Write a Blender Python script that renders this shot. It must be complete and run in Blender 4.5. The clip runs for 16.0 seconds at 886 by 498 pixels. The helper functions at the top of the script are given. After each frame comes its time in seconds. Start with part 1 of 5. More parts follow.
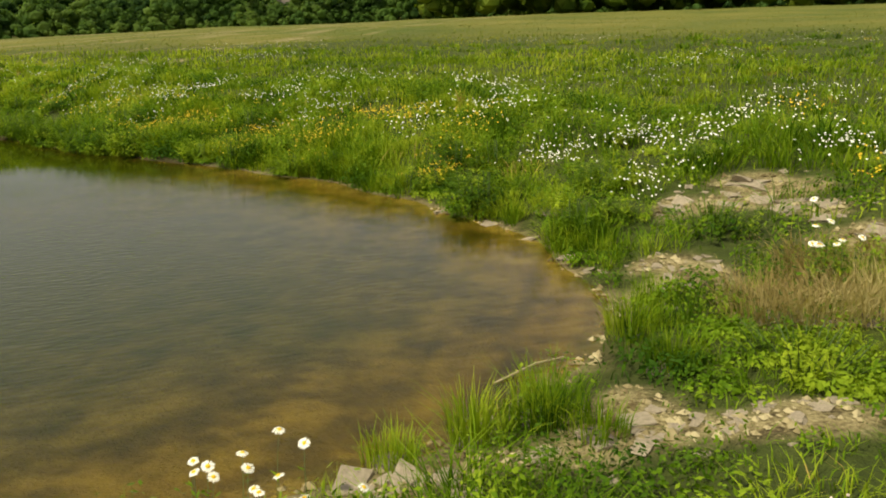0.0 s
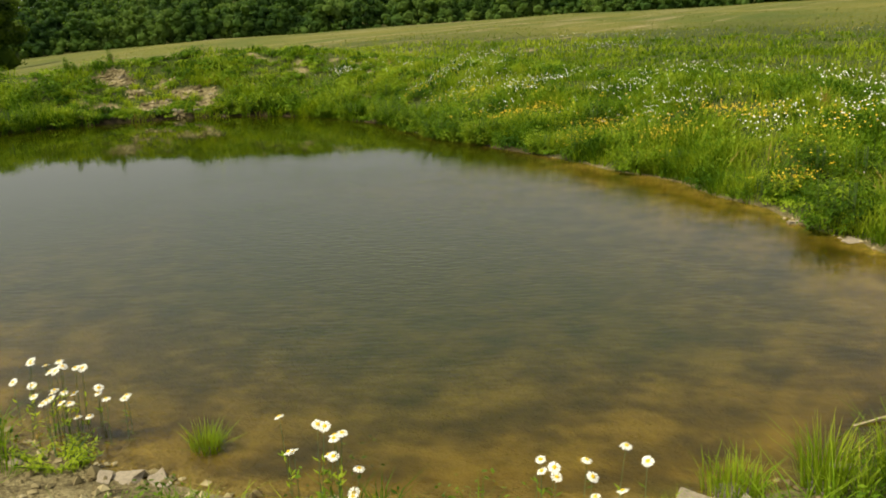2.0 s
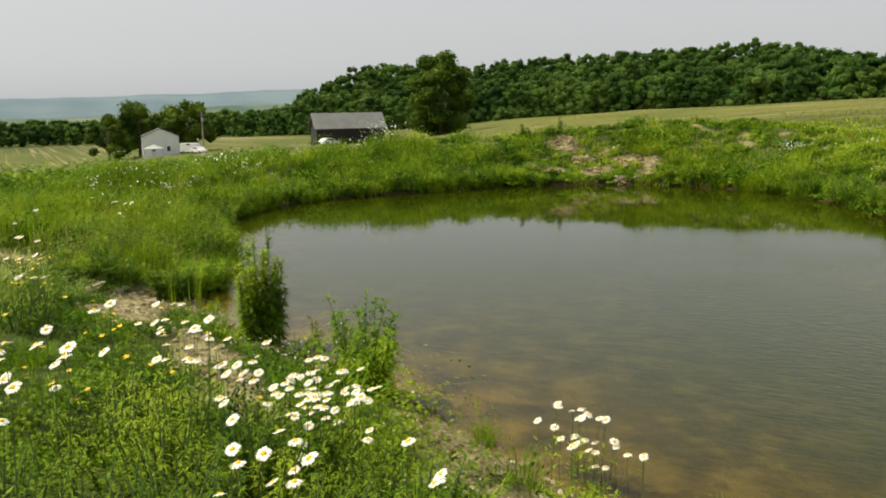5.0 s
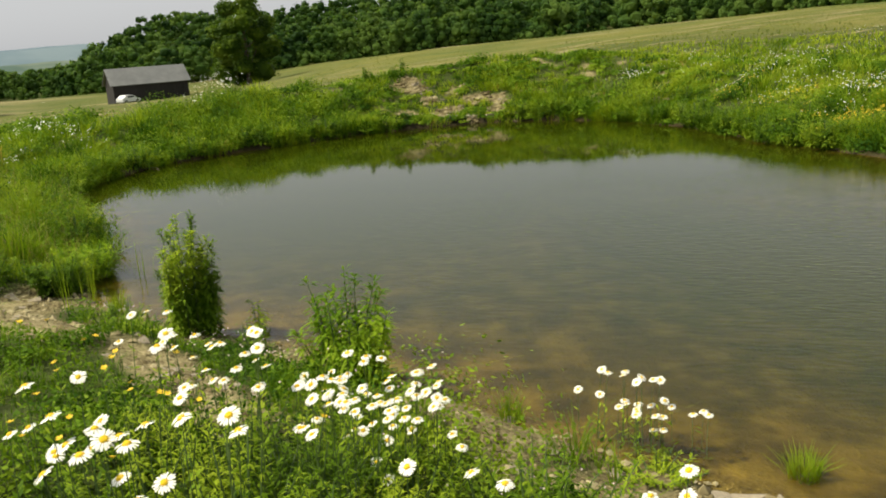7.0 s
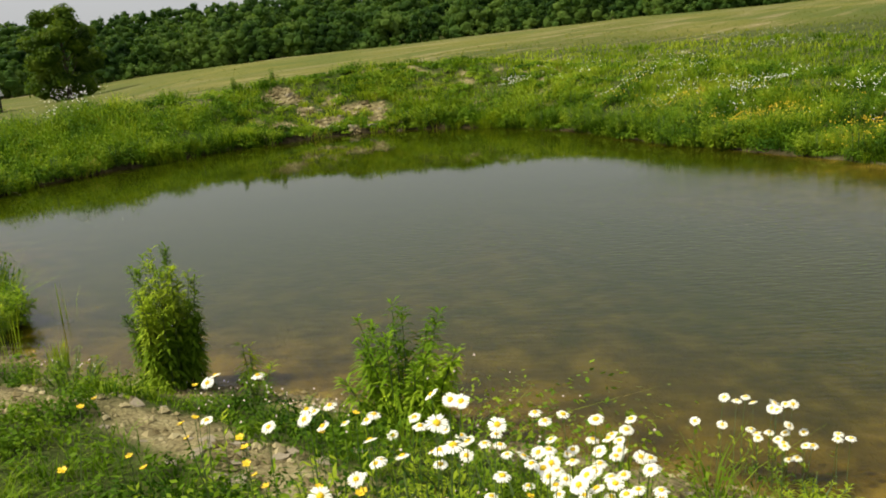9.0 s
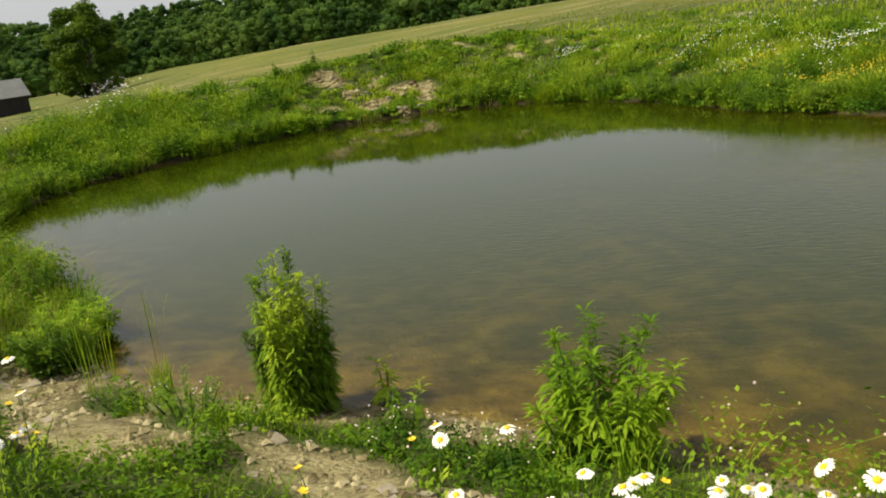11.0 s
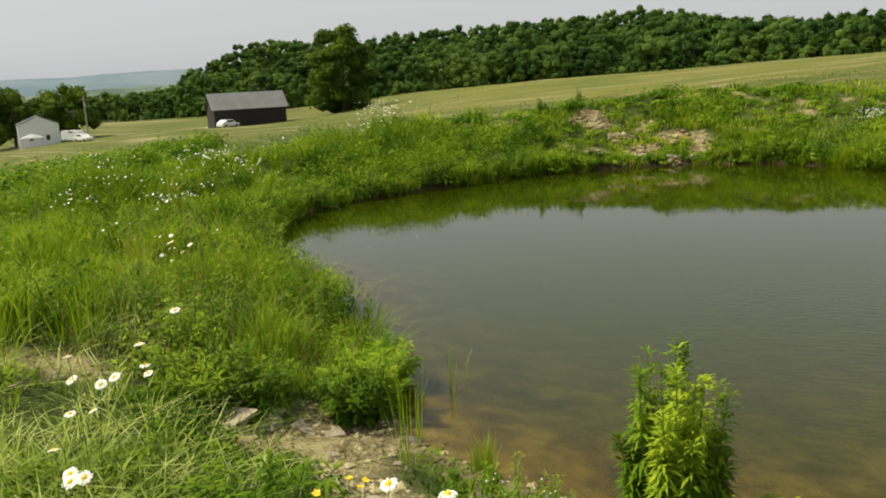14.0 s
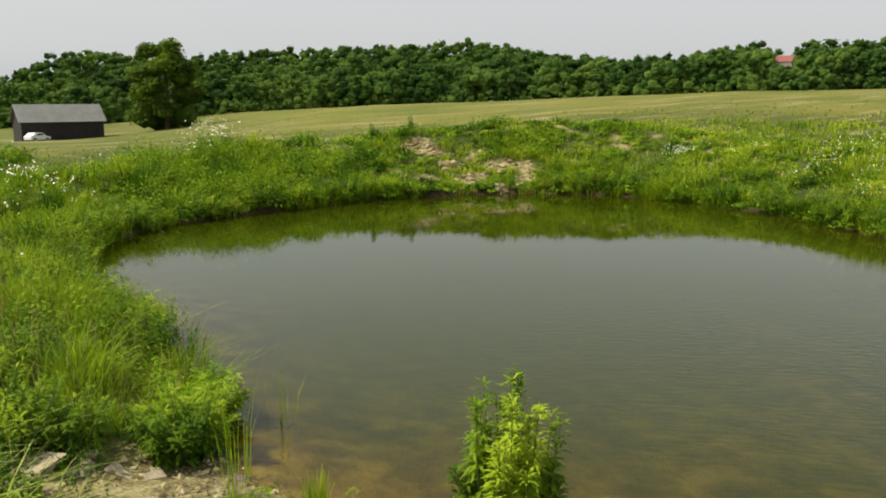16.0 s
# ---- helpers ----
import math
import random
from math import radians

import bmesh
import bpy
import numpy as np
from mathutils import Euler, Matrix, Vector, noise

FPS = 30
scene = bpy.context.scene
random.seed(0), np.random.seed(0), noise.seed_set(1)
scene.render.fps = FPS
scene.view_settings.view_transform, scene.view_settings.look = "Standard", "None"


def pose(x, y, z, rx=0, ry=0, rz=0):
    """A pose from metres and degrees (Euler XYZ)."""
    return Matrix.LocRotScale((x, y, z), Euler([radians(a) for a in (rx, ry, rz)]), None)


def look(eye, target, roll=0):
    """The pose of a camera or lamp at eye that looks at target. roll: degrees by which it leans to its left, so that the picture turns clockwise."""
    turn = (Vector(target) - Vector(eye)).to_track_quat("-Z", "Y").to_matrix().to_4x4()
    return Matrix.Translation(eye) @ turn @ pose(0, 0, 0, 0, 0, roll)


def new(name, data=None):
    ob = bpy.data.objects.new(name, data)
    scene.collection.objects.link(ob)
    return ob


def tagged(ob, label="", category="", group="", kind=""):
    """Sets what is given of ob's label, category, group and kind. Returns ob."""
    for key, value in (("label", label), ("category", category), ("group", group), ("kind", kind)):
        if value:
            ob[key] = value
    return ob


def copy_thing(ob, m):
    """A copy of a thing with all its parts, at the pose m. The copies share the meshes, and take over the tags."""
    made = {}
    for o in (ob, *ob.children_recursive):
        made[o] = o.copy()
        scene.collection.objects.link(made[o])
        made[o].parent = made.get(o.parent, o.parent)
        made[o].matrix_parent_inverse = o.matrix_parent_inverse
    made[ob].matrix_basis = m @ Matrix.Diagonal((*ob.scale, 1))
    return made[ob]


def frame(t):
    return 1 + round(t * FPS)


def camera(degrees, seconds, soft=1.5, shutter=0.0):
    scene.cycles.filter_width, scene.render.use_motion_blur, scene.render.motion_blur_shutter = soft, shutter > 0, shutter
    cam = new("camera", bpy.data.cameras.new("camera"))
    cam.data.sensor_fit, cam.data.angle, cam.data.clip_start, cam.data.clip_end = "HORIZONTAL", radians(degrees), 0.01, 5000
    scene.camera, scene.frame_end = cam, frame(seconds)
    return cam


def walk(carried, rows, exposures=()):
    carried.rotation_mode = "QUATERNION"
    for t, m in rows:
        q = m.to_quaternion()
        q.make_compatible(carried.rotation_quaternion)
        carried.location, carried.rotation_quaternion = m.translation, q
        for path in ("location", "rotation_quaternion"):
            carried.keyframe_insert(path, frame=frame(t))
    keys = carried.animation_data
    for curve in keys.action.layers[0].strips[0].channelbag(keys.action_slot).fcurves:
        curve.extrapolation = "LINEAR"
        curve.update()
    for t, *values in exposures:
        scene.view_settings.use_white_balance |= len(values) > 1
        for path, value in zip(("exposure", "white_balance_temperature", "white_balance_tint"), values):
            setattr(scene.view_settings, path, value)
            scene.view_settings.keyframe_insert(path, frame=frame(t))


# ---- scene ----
cam = camera(56.0, 16.0, soft=1.9)
PATH = [
    (0, (1.216, 1.448, 1.877), (0.795, 3.337, 1.373), -1.34),
    (0.5, (1.206, 1.460, 1.847), (0.595, 3.301, 1.358), -2.04),
    (1, (1.200, 1.432, 1.888), (0.440, 3.220, 1.412), -2.66),
    (1.5, (1.129, 1.275, 2.038), (0.228, 2.996, 1.564), -3.50),
    (2, (1.088, 1.369, 2.011), (-0.029, 2.947, 1.497), -2.04),
    (2.5, (1.068, 1.254, 2.016), (-0.351, 2.606, 1.616), -2.47),
    (3, (1.008, 1.227, 1.997), (-0.575, 2.391, 1.622), -1.62),
    (3.5, (0.917, 1.205, 1.956), (-0.794, 2.177, 1.603), -0.43),
    (3.7, (0.926, 1.172, 1.976), (-0.830, 2.061, 1.622), 0.02),
    (5.8, (0.223, 0.581, 2.077), (-1.488, 1.577, 1.795), -2.96),
    (6, (0.112, 0.520, 2.103), (-1.547, 1.605, 1.843), -2.55),
    (6.5, (-0.242, 0.465, 2.124), (-1.807, 1.656, 1.761), -1.23),
    (7, (-0.447, 0.254, 2.100), (-1.941, 1.495, 1.621), -4.09),
    (7.5, (-0.733, 0.051, 2.160), (-2.178, 1.362, 1.717), -0.84),
    (8, (-1.053, 0.001, 2.133), (-2.434, 1.359, 1.634), -1.72),
    (8.5, (-1.314, -0.176, 2.138), (-2.597, 1.288, 1.677), -2.10),
    (8.7, (-1.504, -0.170, 2.133), (-2.745, 1.326, 1.661), -3.54),
    (10.8, (-2.770, -0.071, 2.050), (-4.013, 1.412, 1.541), -8.05),
    (11, (-2.865, -0.032, 2.082), (-4.134, 1.423, 1.559), -7.34),
    (11.5, (-3.200, 0.042, 2.078), (-4.593, 1.417, 1.670), -4.47),
    (12, (-3.415, 0.054, 2.064), (-4.903, 1.304, 1.591), -4.14),
    (12.5, (-3.678, 0.013, 2.124), (-5.199, 1.228, 1.664), -6.65),
    (13, (-3.892, -0.059, 2.110), (-5.341, 1.225, 1.606), -5.13),
    (13.5, (-4.049, -0.101, 2.138), (-5.601, 1.078, 1.685), -2.18),
    (14, (-4.207, -0.041, 2.142), (-5.821, 1.072, 1.745), -2.79),
    (14.5, (-4.285, -0.041, 2.172), (-5.953, 1.015, 1.855), 0.40),
    (15, (-4.317, -0.047, 2.156), (-5.921, 1.115, 1.881), 0.49),
    (15.5, (-4.307, -0.035, 2.159), (-5.788, 1.269, 1.837), 0.04),
    (16, (-4.293, -0.005, 2.156), (-5.649, 1.422, 1.805), -0.17),
]
walk(cam, [(t, look(eye, target, roll)) for t, eye, target, roll in PATH],
     [(0.0, -0.04, 7100, 10), (1.5, -0.12, 7000, 10), (2.0, 0.04, 6900, 10), (2.5, -0.13, 6750, 10), (3.0, 0.08, 6620, 10), (3.5, 0.06, 6620, 10), (6.0, 0.19, 6620, 10), (7.0, 0.14, 6620, 10), (7.5, 0.04, 6620, 10), (8.0, -0.14, 6620, 10), (8.5, 0.00, 6620, 10),
      (8.7, 0.02, 6620, 10), (11.0, 0.14, 6620, 10), (12.5, 0.07, 6620, 10), (13.5, 0.06, 6620, 10), (14.0, 0.16, 6620, 10), (14.5, 0.24, 6620, 10), (16.0, 0.26, 6620, 10)])

# ---- world, sun, exposure ----
SUN_TO = Vector((-0.36, -0.42, 0.83)).normalized()
world = bpy.data.worlds.new("hazy_sky")
scene.world = world
world.use_nodes = True
wn, wl = world.node_tree.nodes, world.node_tree.links
sky = wn.new("ShaderNodeTexSky")
sky.sky_type, sky.sun_disc = "NISHITA", False
sky.sun_elevation = math.asin(SUN_TO.z)
sky.sun_rotation = math.atan2(SUN_TO.x, SUN_TO.y)
sky.air_density, sky.dust_density, sky.ozone_density = 1.6, 2.5, 1.0
haze = wn.new("ShaderNodeHueSaturation")
haze.inputs["Saturation"].default_value = 0.22
wl.new(sky.outputs[0], haze.inputs["Color"])
veil = wn.new("ShaderNodeMix")
veil.data_type = "RGBA"
rise = wn.new("ShaderNodeSeparateXYZ")
wl.new(wn.new("ShaderNodeTexCoord").outputs["Generated"], rise.inputs[0])
thin_air = wn.new("ShaderNodeMapRange")
thin_air.interpolation_type = "SMOOTHSTEP"
thin_air.inputs["From Min"].default_value, thin_air.inputs["From Max"].default_value = 0.05, 0.5
thin_air.inputs["To Min"].default_value, thin_air.inputs["To Max"].default_value = 0.68, 0.10
wl.new(rise.outputs["Z"], thin_air.inputs["Value"])
wl.new(thin_air.outputs[0], veil.inputs[0])
veil.inputs[7].default_value = (4.55, 4.75, 5.0, 1)
wl.new(haze.outputs[0], veil.inputs[6])
wl.new(veil.outputs[2], wn["Background"].inputs["Color"])
wn["Background"].inputs["Strength"].default_value = 0.12
sun = new("sun", bpy.data.lights.new("sun", "SUN"))
sun.data.energy, sun.data.angle, sun.data.color = 4.45, radians(0.6), (1.0, 0.93, 0.74)
sun.matrix_world = look(SUN_TO * 200, (0, 0, 0))


# ---- materials ----
def node_mat(name):
    m = bpy.data.materials.new(name)
    m.use_nodes = True
    nt = m.node_tree
    return m, nt, nt.nodes["Principled BSDF"], nt.nodes["Material Output"]


def ramp(nt, fac, stops):
    r = nt.nodes.new("ShaderNodeValToRGB")
    while len(r.color_ramp.elements) < len(stops):
        r.color_ramp.elements.new(0.5)
    for e, (p, c) in zip(r.color_ramp.elements, stops):
        e.position, e.color = p, (*c, 1)
    nt.links.new(fac, r.inputs[0])
    return r.outputs[0]


def noise_tex(nt, scale, detail=4.0, rough=0.55, vec=None, stretch=None):
    n = nt.nodes.new("ShaderNodeTexNoise")
    n.inputs["Scale"].default_value, n.inputs["Detail"].default_value, n.inputs["Roughness"].default_value = scale, detail, rough
    if vec is None:
        vec = nt.nodes.new("ShaderNodeNewGeometry").outputs["Position"]
    if stretch:
        mp = nt.nodes.new("ShaderNodeMapping")
        mp.inputs["Scale"].default_value = stretch
        nt.links.new(vec, mp.inputs[0])
        vec = mp.outputs[0]
    nt.links.new(vec, n.inputs["Vector"])
    return n.outputs[0]


def mix_col(nt, fac, a, b, mode="MIX"):
    m = nt.nodes.new("ShaderNodeMix")
    m.data_type, m.blend_type = "RGBA", mode
    for sock, v in ((m.inputs[0], fac), (m.inputs[6], a), (m.inputs[7], b)):
        if isinstance(v, (int, float)):
            sock.default_value = v
        elif isinstance(v, tuple):
            sock.default_value = (*v, 1)
        else:
            nt.links.new(v, sock)
    return m.outputs[2]


def maths(nt, op, a, b=0.0):
    m = nt.nodes.new("ShaderNodeMath")
    m.operation = op
    for sock, v in zip(m.inputs, (a, b)):
        if isinstance(v, (int, float)):
            sock.default_value = v
        else:
            nt.links.new(v, sock)
    return m.outputs[0]


def bump(nt, bsdf, height, strength=0.3, dist=0.02):
    b = nt.nodes.new("ShaderNodeBump")
    b.inputs["Strength"].default_value, b.inputs["Distance"].default_value = strength, dist
    nt.links.new(height, b.inputs["Height"])
    nt.links.new(b.outputs[0], bsdf.inputs["Normal"])


def attr(nt, name):
    a = nt.nodes.new("ShaderNodeAttribute")
    a.attribute_name = name
    return a.outputs["Fac"]


def leaf_mat(name, dark, mid, light, thin=0.35, patch=0.35, rough=0.5, extra=None, fine=3.0):
    """Foliage: each blade or leaf has its own tone, drifting over the ground in patches; light passes through."""
    m, nt, b, out = node_mat(name)
    isl = nt.nodes.new("ShaderNodeNewGeometry").outputs["Random Per Island"]
    big = noise_tex(nt, patch, fine)
    tone = maths(nt, "ADD", maths(nt, "MULTIPLY", isl, 0.26), maths(nt, "MULTIPLY", big, 2.6))
    tone = maths(nt, "SUBTRACT", tone, 0.98)
    stops = [(0.08, dark), (0.45, mid), (0.8, light)]
    if extra:
        stops += [(0.93, light), (0.96, extra)]
    col = ramp(nt, tone, stops)
    nt.links.new(col, b.inputs["Base Color"])
    b.inputs["Roughness"].default_value = rough
    b.inputs["Specular IOR Level"].default_value = 0.04
    tr = nt.nodes.new("ShaderNodeBsdfTranslucent")
    nt.links.new(mix_col(nt, 1.0, col, (1.25, 1.3, 0.55), "MULTIPLY"), tr.inputs["Color"])
    ms = nt.nodes.new("ShaderNodeMixShader")
    ms.inputs[0].default_value = thin
    nt.links.new(b.outputs[0], ms.inputs[1])
    nt.links.new(tr.outputs[0], ms.inputs[2])
    nt.links.new(ms.outputs[0], out.inputs["Surface"])
    return m


def plain_mat(name, a, c, scale=3.0, rough=0.7, metal=0.0, bumps=0.2, stretch=None, spec=0.4):
    m, nt, b, out = node_mat(name)
    n1 = noise_tex(nt, scale, 5.0, 0.6, nt.nodes.new("ShaderNodeTexCoord").outputs["Object"], stretch)
    n2 = noise_tex(nt, scale * 9, 3.0, 0.6, nt.nodes.new("ShaderNodeTexCoord").outputs["Object"], stretch)
    f = maths(nt, "ADD", maths(nt, "MULTIPLY", n1, 0.7), maths(nt, "MULTIPLY", n2, 0.3))
    nt.links.new(ramp(nt, f, [(0.3, a), (0.7, c)]), b.inputs["Base Color"])
    b.inputs["Roughness"].default_value, b.inputs["Metallic"].default_value = rough, metal
    b.inputs["Specular IOR Level"].default_value = spec
    if bumps:
        bump(nt, b, f, bumps, 0.03)
    return m


GRASS = leaf_mat("grass", (0.036, 0.092, 0.005), (0.122, 0.22, 0.010), (0.27, 0.35, 0.024), 0.30, 1.1, extra=(0.42, 0.31, 0.09))
GRASS_FAR = leaf_mat("meadow_grass", (0.07, 0.115, 0.008), (0.15, 0.20, 0.013), (0.26, 0.275, 0.03), 0.3, 0.2, extra=(0.36, 0.30, 0.09))
LIME = leaf_mat("lime_grass", (0.075, 0.15, 0.007), (0.18, 0.28, 0.013), (0.34, 0.42, 0.032), 0.36, 1.4)
PALE = leaf_mat("cut_grass", (0.10, 0.16, 0.02), (0.28, 0.35, 0.07), (0.48, 0.53, 0.19), 0.3, 2.5)
FRINGE = leaf_mat("shore_grass", (0.030, 0.075, 0.005), (0.11, 0.20, 0.009), (0.30, 0.38, 0.025), 0.32, 1.6)
MEADOW = leaf_mat("bright_meadow_grass", (0.12, 0.19, 0.010), (0.23, 0.325, 0.018), (0.35, 0.42, 0.035), 0.36, 0.5)
TAN = leaf_mat("withered_grass", (0.20, 0.15, 0.05), (0.33, 0.26, 0.10), (0.47, 0.40, 0.18), 0.25, 1.2)
HAY = leaf_mat("hay_grass", (0.08, 0.115, 0.014), (0.14, 0.152, 0.023), (0.225, 0.20, 0.043), 0.3, 0.25)
HERB = leaf_mat("herb_leaves", (0.030, 0.080, 0.006), (0.112, 0.21, 0.011), (0.25, 0.345, 0.024), 0.28, 1.3)
WEED = leaf_mat("weed_leaves", (0.065, 0.13, 0.009), (0.15, 0.25, 0.014), (0.34, 0.43, 0.03), 0.34, 2.0)
WILLOW = leaf_mat("willowherb_leaves", (0.09, 0.18, 0.010), (0.19, 0.32, 0.015), (0.32, 0.44, 0.03), 0.42, 2.0)
TREE = leaf_mat("tree_leaves", (0.026, 0.062, 0.015), (0.066, 0.130, 0.025), (0.125, 0.200, 0.040), 0.42, 0.06, fine=3.0)
TREE_DARK = leaf_mat("oak_leaves", (0.030, 0.062, 0.008), (0.070, 0.120, 0.012), (0.135, 0.19, 0.02), 0.38, 0.2)
DARKWEED = leaf_mat("dark_weed_leaves", (0.045, 0.10, 0.009), (0.10, 0.19, 0.013), (0.23, 0.33, 0.022), 0.35, 1.5)
BARK = plain_mat("bark", (0.07, 0.055, 0.04), (0.17, 0.14, 0.11), 2.0, 0.9, bumps=0.6, stretch=(6, 6, 1))
STEM = plain_mat("green_stem", (0.05, 0.09, 0.02), (0.11, 0.17, 0.04), 20.0, 0.6, bumps=0)
PETAL = plain_mat("white_petal", (0.78, 0.77, 0.66), (0.87, 0.86, 0.76), 30.0, 0.6, bumps=0, spec=0.2)
DISC = plain_mat("yellow_disc", (0.70, 0.44, 0.008), (0.86, 0.60, 0.014), 300.0, 0.8, bumps=0.3)
YELLOW = plain_mat("yellow_petal", (0.75, 0.48, 0.01), (0.85, 0.62, 0.03), 40.0, 0.6, bumps=0)
ORANGE = plain_mat("orange_petal", (0.80, 0.33, 0.01), (0.88, 0.45, 0.02), 40.0, 0.6, bumps=0)
BROWN = plain_mat("brown_disc", (0.03, 0.015, 0.008), (0.07, 0.035, 0.015), 200.0, 0.9)
PINK = plain_mat("clover_bloom", (0.50, 0.36, 0.33), (0.72, 0.62, 0.55), 60.0, 0.8)
STONE = plain_mat("shale", (0.20, 0.165, 0.11), (0.42, 0.36, 0.255), 6.0, 0.85, bumps=0.5)
CLOD = leaf_mat("clods", (0.11, 0.085, 0.04), (0.27, 0.225, 0.115), (0.44, 0.38, 0.22), 0.0, 3.0, 0.95)
DRY = plain_mat("dry_stalk", (0.30, 0.24, 0.13), (0.46, 0.38, 0.22), 10.0, 0.8, bumps=0)
BARNWOOD = plain_mat("weathered_boards", (0.014, 0.012, 0.011), (0.036, 0.032, 0.029), 1.2, 0.9, bumps=0.4, stretch=(4, 4, 0.35))
TIN = plain_mat("dull_roof", (0.11, 0.115, 0.11), (0.19, 0.195, 0.185), 0.7, 0.6, bumps=0.1)
SIDING = plain_mat("white_siding", (0.66, 0.68, 0.68), (0.76, 0.78, 0.78), 1.0, 0.6, bumps=0.05)
SHINGLE = plain_mat("grey_shingles", (0.13, 0.13, 0.13), (0.22, 0.22, 0.22), 2.0, 0.9, bumps=0.2)
CARPAINT = plain_mat("white_paint", (0.78, 0.78, 0.78), (0.82, 0.82, 0.82), 1.0, 0.25, bumps=0, spec=0.5)
GLASS = plain_mat("dark_window", (0.02, 0.025, 0.03), (0.03, 0.035, 0.04), 1.0, 0.08, bumps=0, spec=0.6)
RUBBER = plain_mat("rubber", (0.02, 0.02, 0.02), (0.035, 0.035, 0.035), 5.0, 0.8)
METAL = plain_mat("grey_metal", (0.35, 0.35, 0.36), (0.45, 0.45, 0.46), 5.0, 0.4, metal=0.9, bumps=0)
REDROOF = plain_mat("red_roof", (0.19, 0.062, 0.052), (0.26, 0.09, 0.075), 1.0, 0.7, bumps=0.1)
POLE = plain_mat("pole_wood", (0.22, 0.19, 0.16), (0.34, 0.30, 0.26), 2.0, 0.9)


# matt far-hill colour; both tones already have the distance haze mixed in
def hazed_hill_mat(name, c1, c2, scale):
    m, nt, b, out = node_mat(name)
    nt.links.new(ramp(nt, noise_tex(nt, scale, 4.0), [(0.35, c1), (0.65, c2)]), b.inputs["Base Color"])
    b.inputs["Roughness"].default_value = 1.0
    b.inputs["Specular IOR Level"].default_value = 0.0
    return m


def ground_mat():
    """Turf, hay, bare crumbling shale soil, wet mud and the pond's bed, by what the sheet's own maps say."""
    m, nt, b, out = node_mat("ground_soil")
    fine = noise_tex(nt, 38.0, 6.0, 0.65)
    mid = noise_tex(nt, 5.0, 5.0, 0.6)
    big = noise_tex(nt, 0.35, 4.0, 0.6)
    turf = ramp(nt, maths(nt, "ADD", maths(nt, "MULTIPLY", mid, 0.5), maths(nt, "MULTIPLY", big, 0.5)),
                [(0.3, (0.030, 0.042, 0.009)), (0.55, (0.062, 0.085, 0.014)), (0.75, (0.12, 0.12, 0.030))])
    hay = ramp(nt, noise_tex(nt, 0.09, 5.0, 0.65), [(0.3, (0.078, 0.11, 0.015)), (0.5, (0.130, 0.140, 0.023)), (0.72, (0.20, 0.180, 0.040))])
    soil = ramp(nt, maths(nt, "ADD", maths(nt, "MULTIPLY", fine, 0.5), maths(nt, "MULTIPLY", mid, 0.5)),
                [(0.37, (0.065, 0.048, 0.022)), (0.49, (0.26, 0.215, 0.100)), (0.64, (0.46, 0.40, 0.205))])
    blot = noise_tex(nt, 2.6, 3.0, 0.5)
    bed = ramp(nt, maths(nt, "ADD", maths(nt, "MULTIPLY", blot, 0.68), maths(nt, "MULTIPLY", mid, 0.32)),
               [(0.37, (0.048, 0.034, 0.008)), (0.49, (0.120, 0.086, 0.019)), (0.62, (0.235, 0.182, 0.048))])
    col = mix_col(nt, attr(nt, "hay"), turf, hay)
    col = mix_col(nt, attr(nt, "bare"), col, soil)
    mud = ramp(nt, mid, [(0.35, (0.028, 0.022, 0.010)), (0.65, (0.065, 0.050, 0.020))])
    col = mix_col(nt, attr(nt, "wet"), col, mud)
    col = mix_col(nt, attr(nt, "bed"), col, bed)
    nt.links.new(col, b.inputs["Base Color"])
    b.inputs["Roughness"].default_value = 0.95
    b.inputs["Specular IOR Level"].default_value = 0.2
    bump(nt, b, maths(nt, "ADD", maths(nt, "MULTIPLY", fine, 0.4), mid), 0.9, 0.08)
    return m


def water_mat():
    """Pond water: clear and tea-brown at the margin, turbid where it is deep, with small wind ripples."""
    m, nt, b, out = node_mat("pond_water")
    murk = ramp(nt, noise_tex(nt, 0.35, 3.0), [(0.3, (0.019, 0.029, 0.0012)), (0.7, (0.026, 0.033, 0.0012))])
    nt.links.new(murk, b.inputs["Base Color"])
    tea = nt.nodes.new("ShaderNodeBsdfPrincipled")
    tea.inputs["Base Color"].default_value = (0.78, 0.60, 0.11, 1)
    tea.inputs["Transmission Weight"].default_value = 1.0
    turn = nt.nodes.new("ShaderNodeMapping")
    turn.inputs["Rotation"].default_value = (0, 0, radians(-32))
    nt.links.new(nt.nodes.new("ShaderNodeNewGeometry").outputs["Position"], turn.inputs[0])
    rip = noise_tex(nt, 20.0, 2.0, 0.5, turn.outputs[0], (0.38, 1.0, 1.0))
    gust = maths(nt, "MULTIPLY", attr(nt, "ruffled"), noise_tex(nt, 0.5, 2.0))
    waves = maths(nt, "MULTIPLY", rip, maths(nt, "ADD", gust, 0.035))
    for s in (b, tea):
        s.inputs["Roughness"].default_value = 0.0
        s.inputs["IOR"].default_value = 1.25
        bump(nt, s, waves, 0.30 if s is b else 0.16, 0.025)
    ms = nt.nodes.new("ShaderNodeMixShader")
    nt.links.new(attr(nt, "clear"), ms.inputs[0])
    nt.links.new(b.outputs[0], ms.inputs[1])
    nt.links.new(tea.outputs[0], ms.inputs[2])
    nt.links.new(ms.outputs[0], out.inputs["Surface"])
    return m


GROUND, WATER = ground_mat(), water_mat()


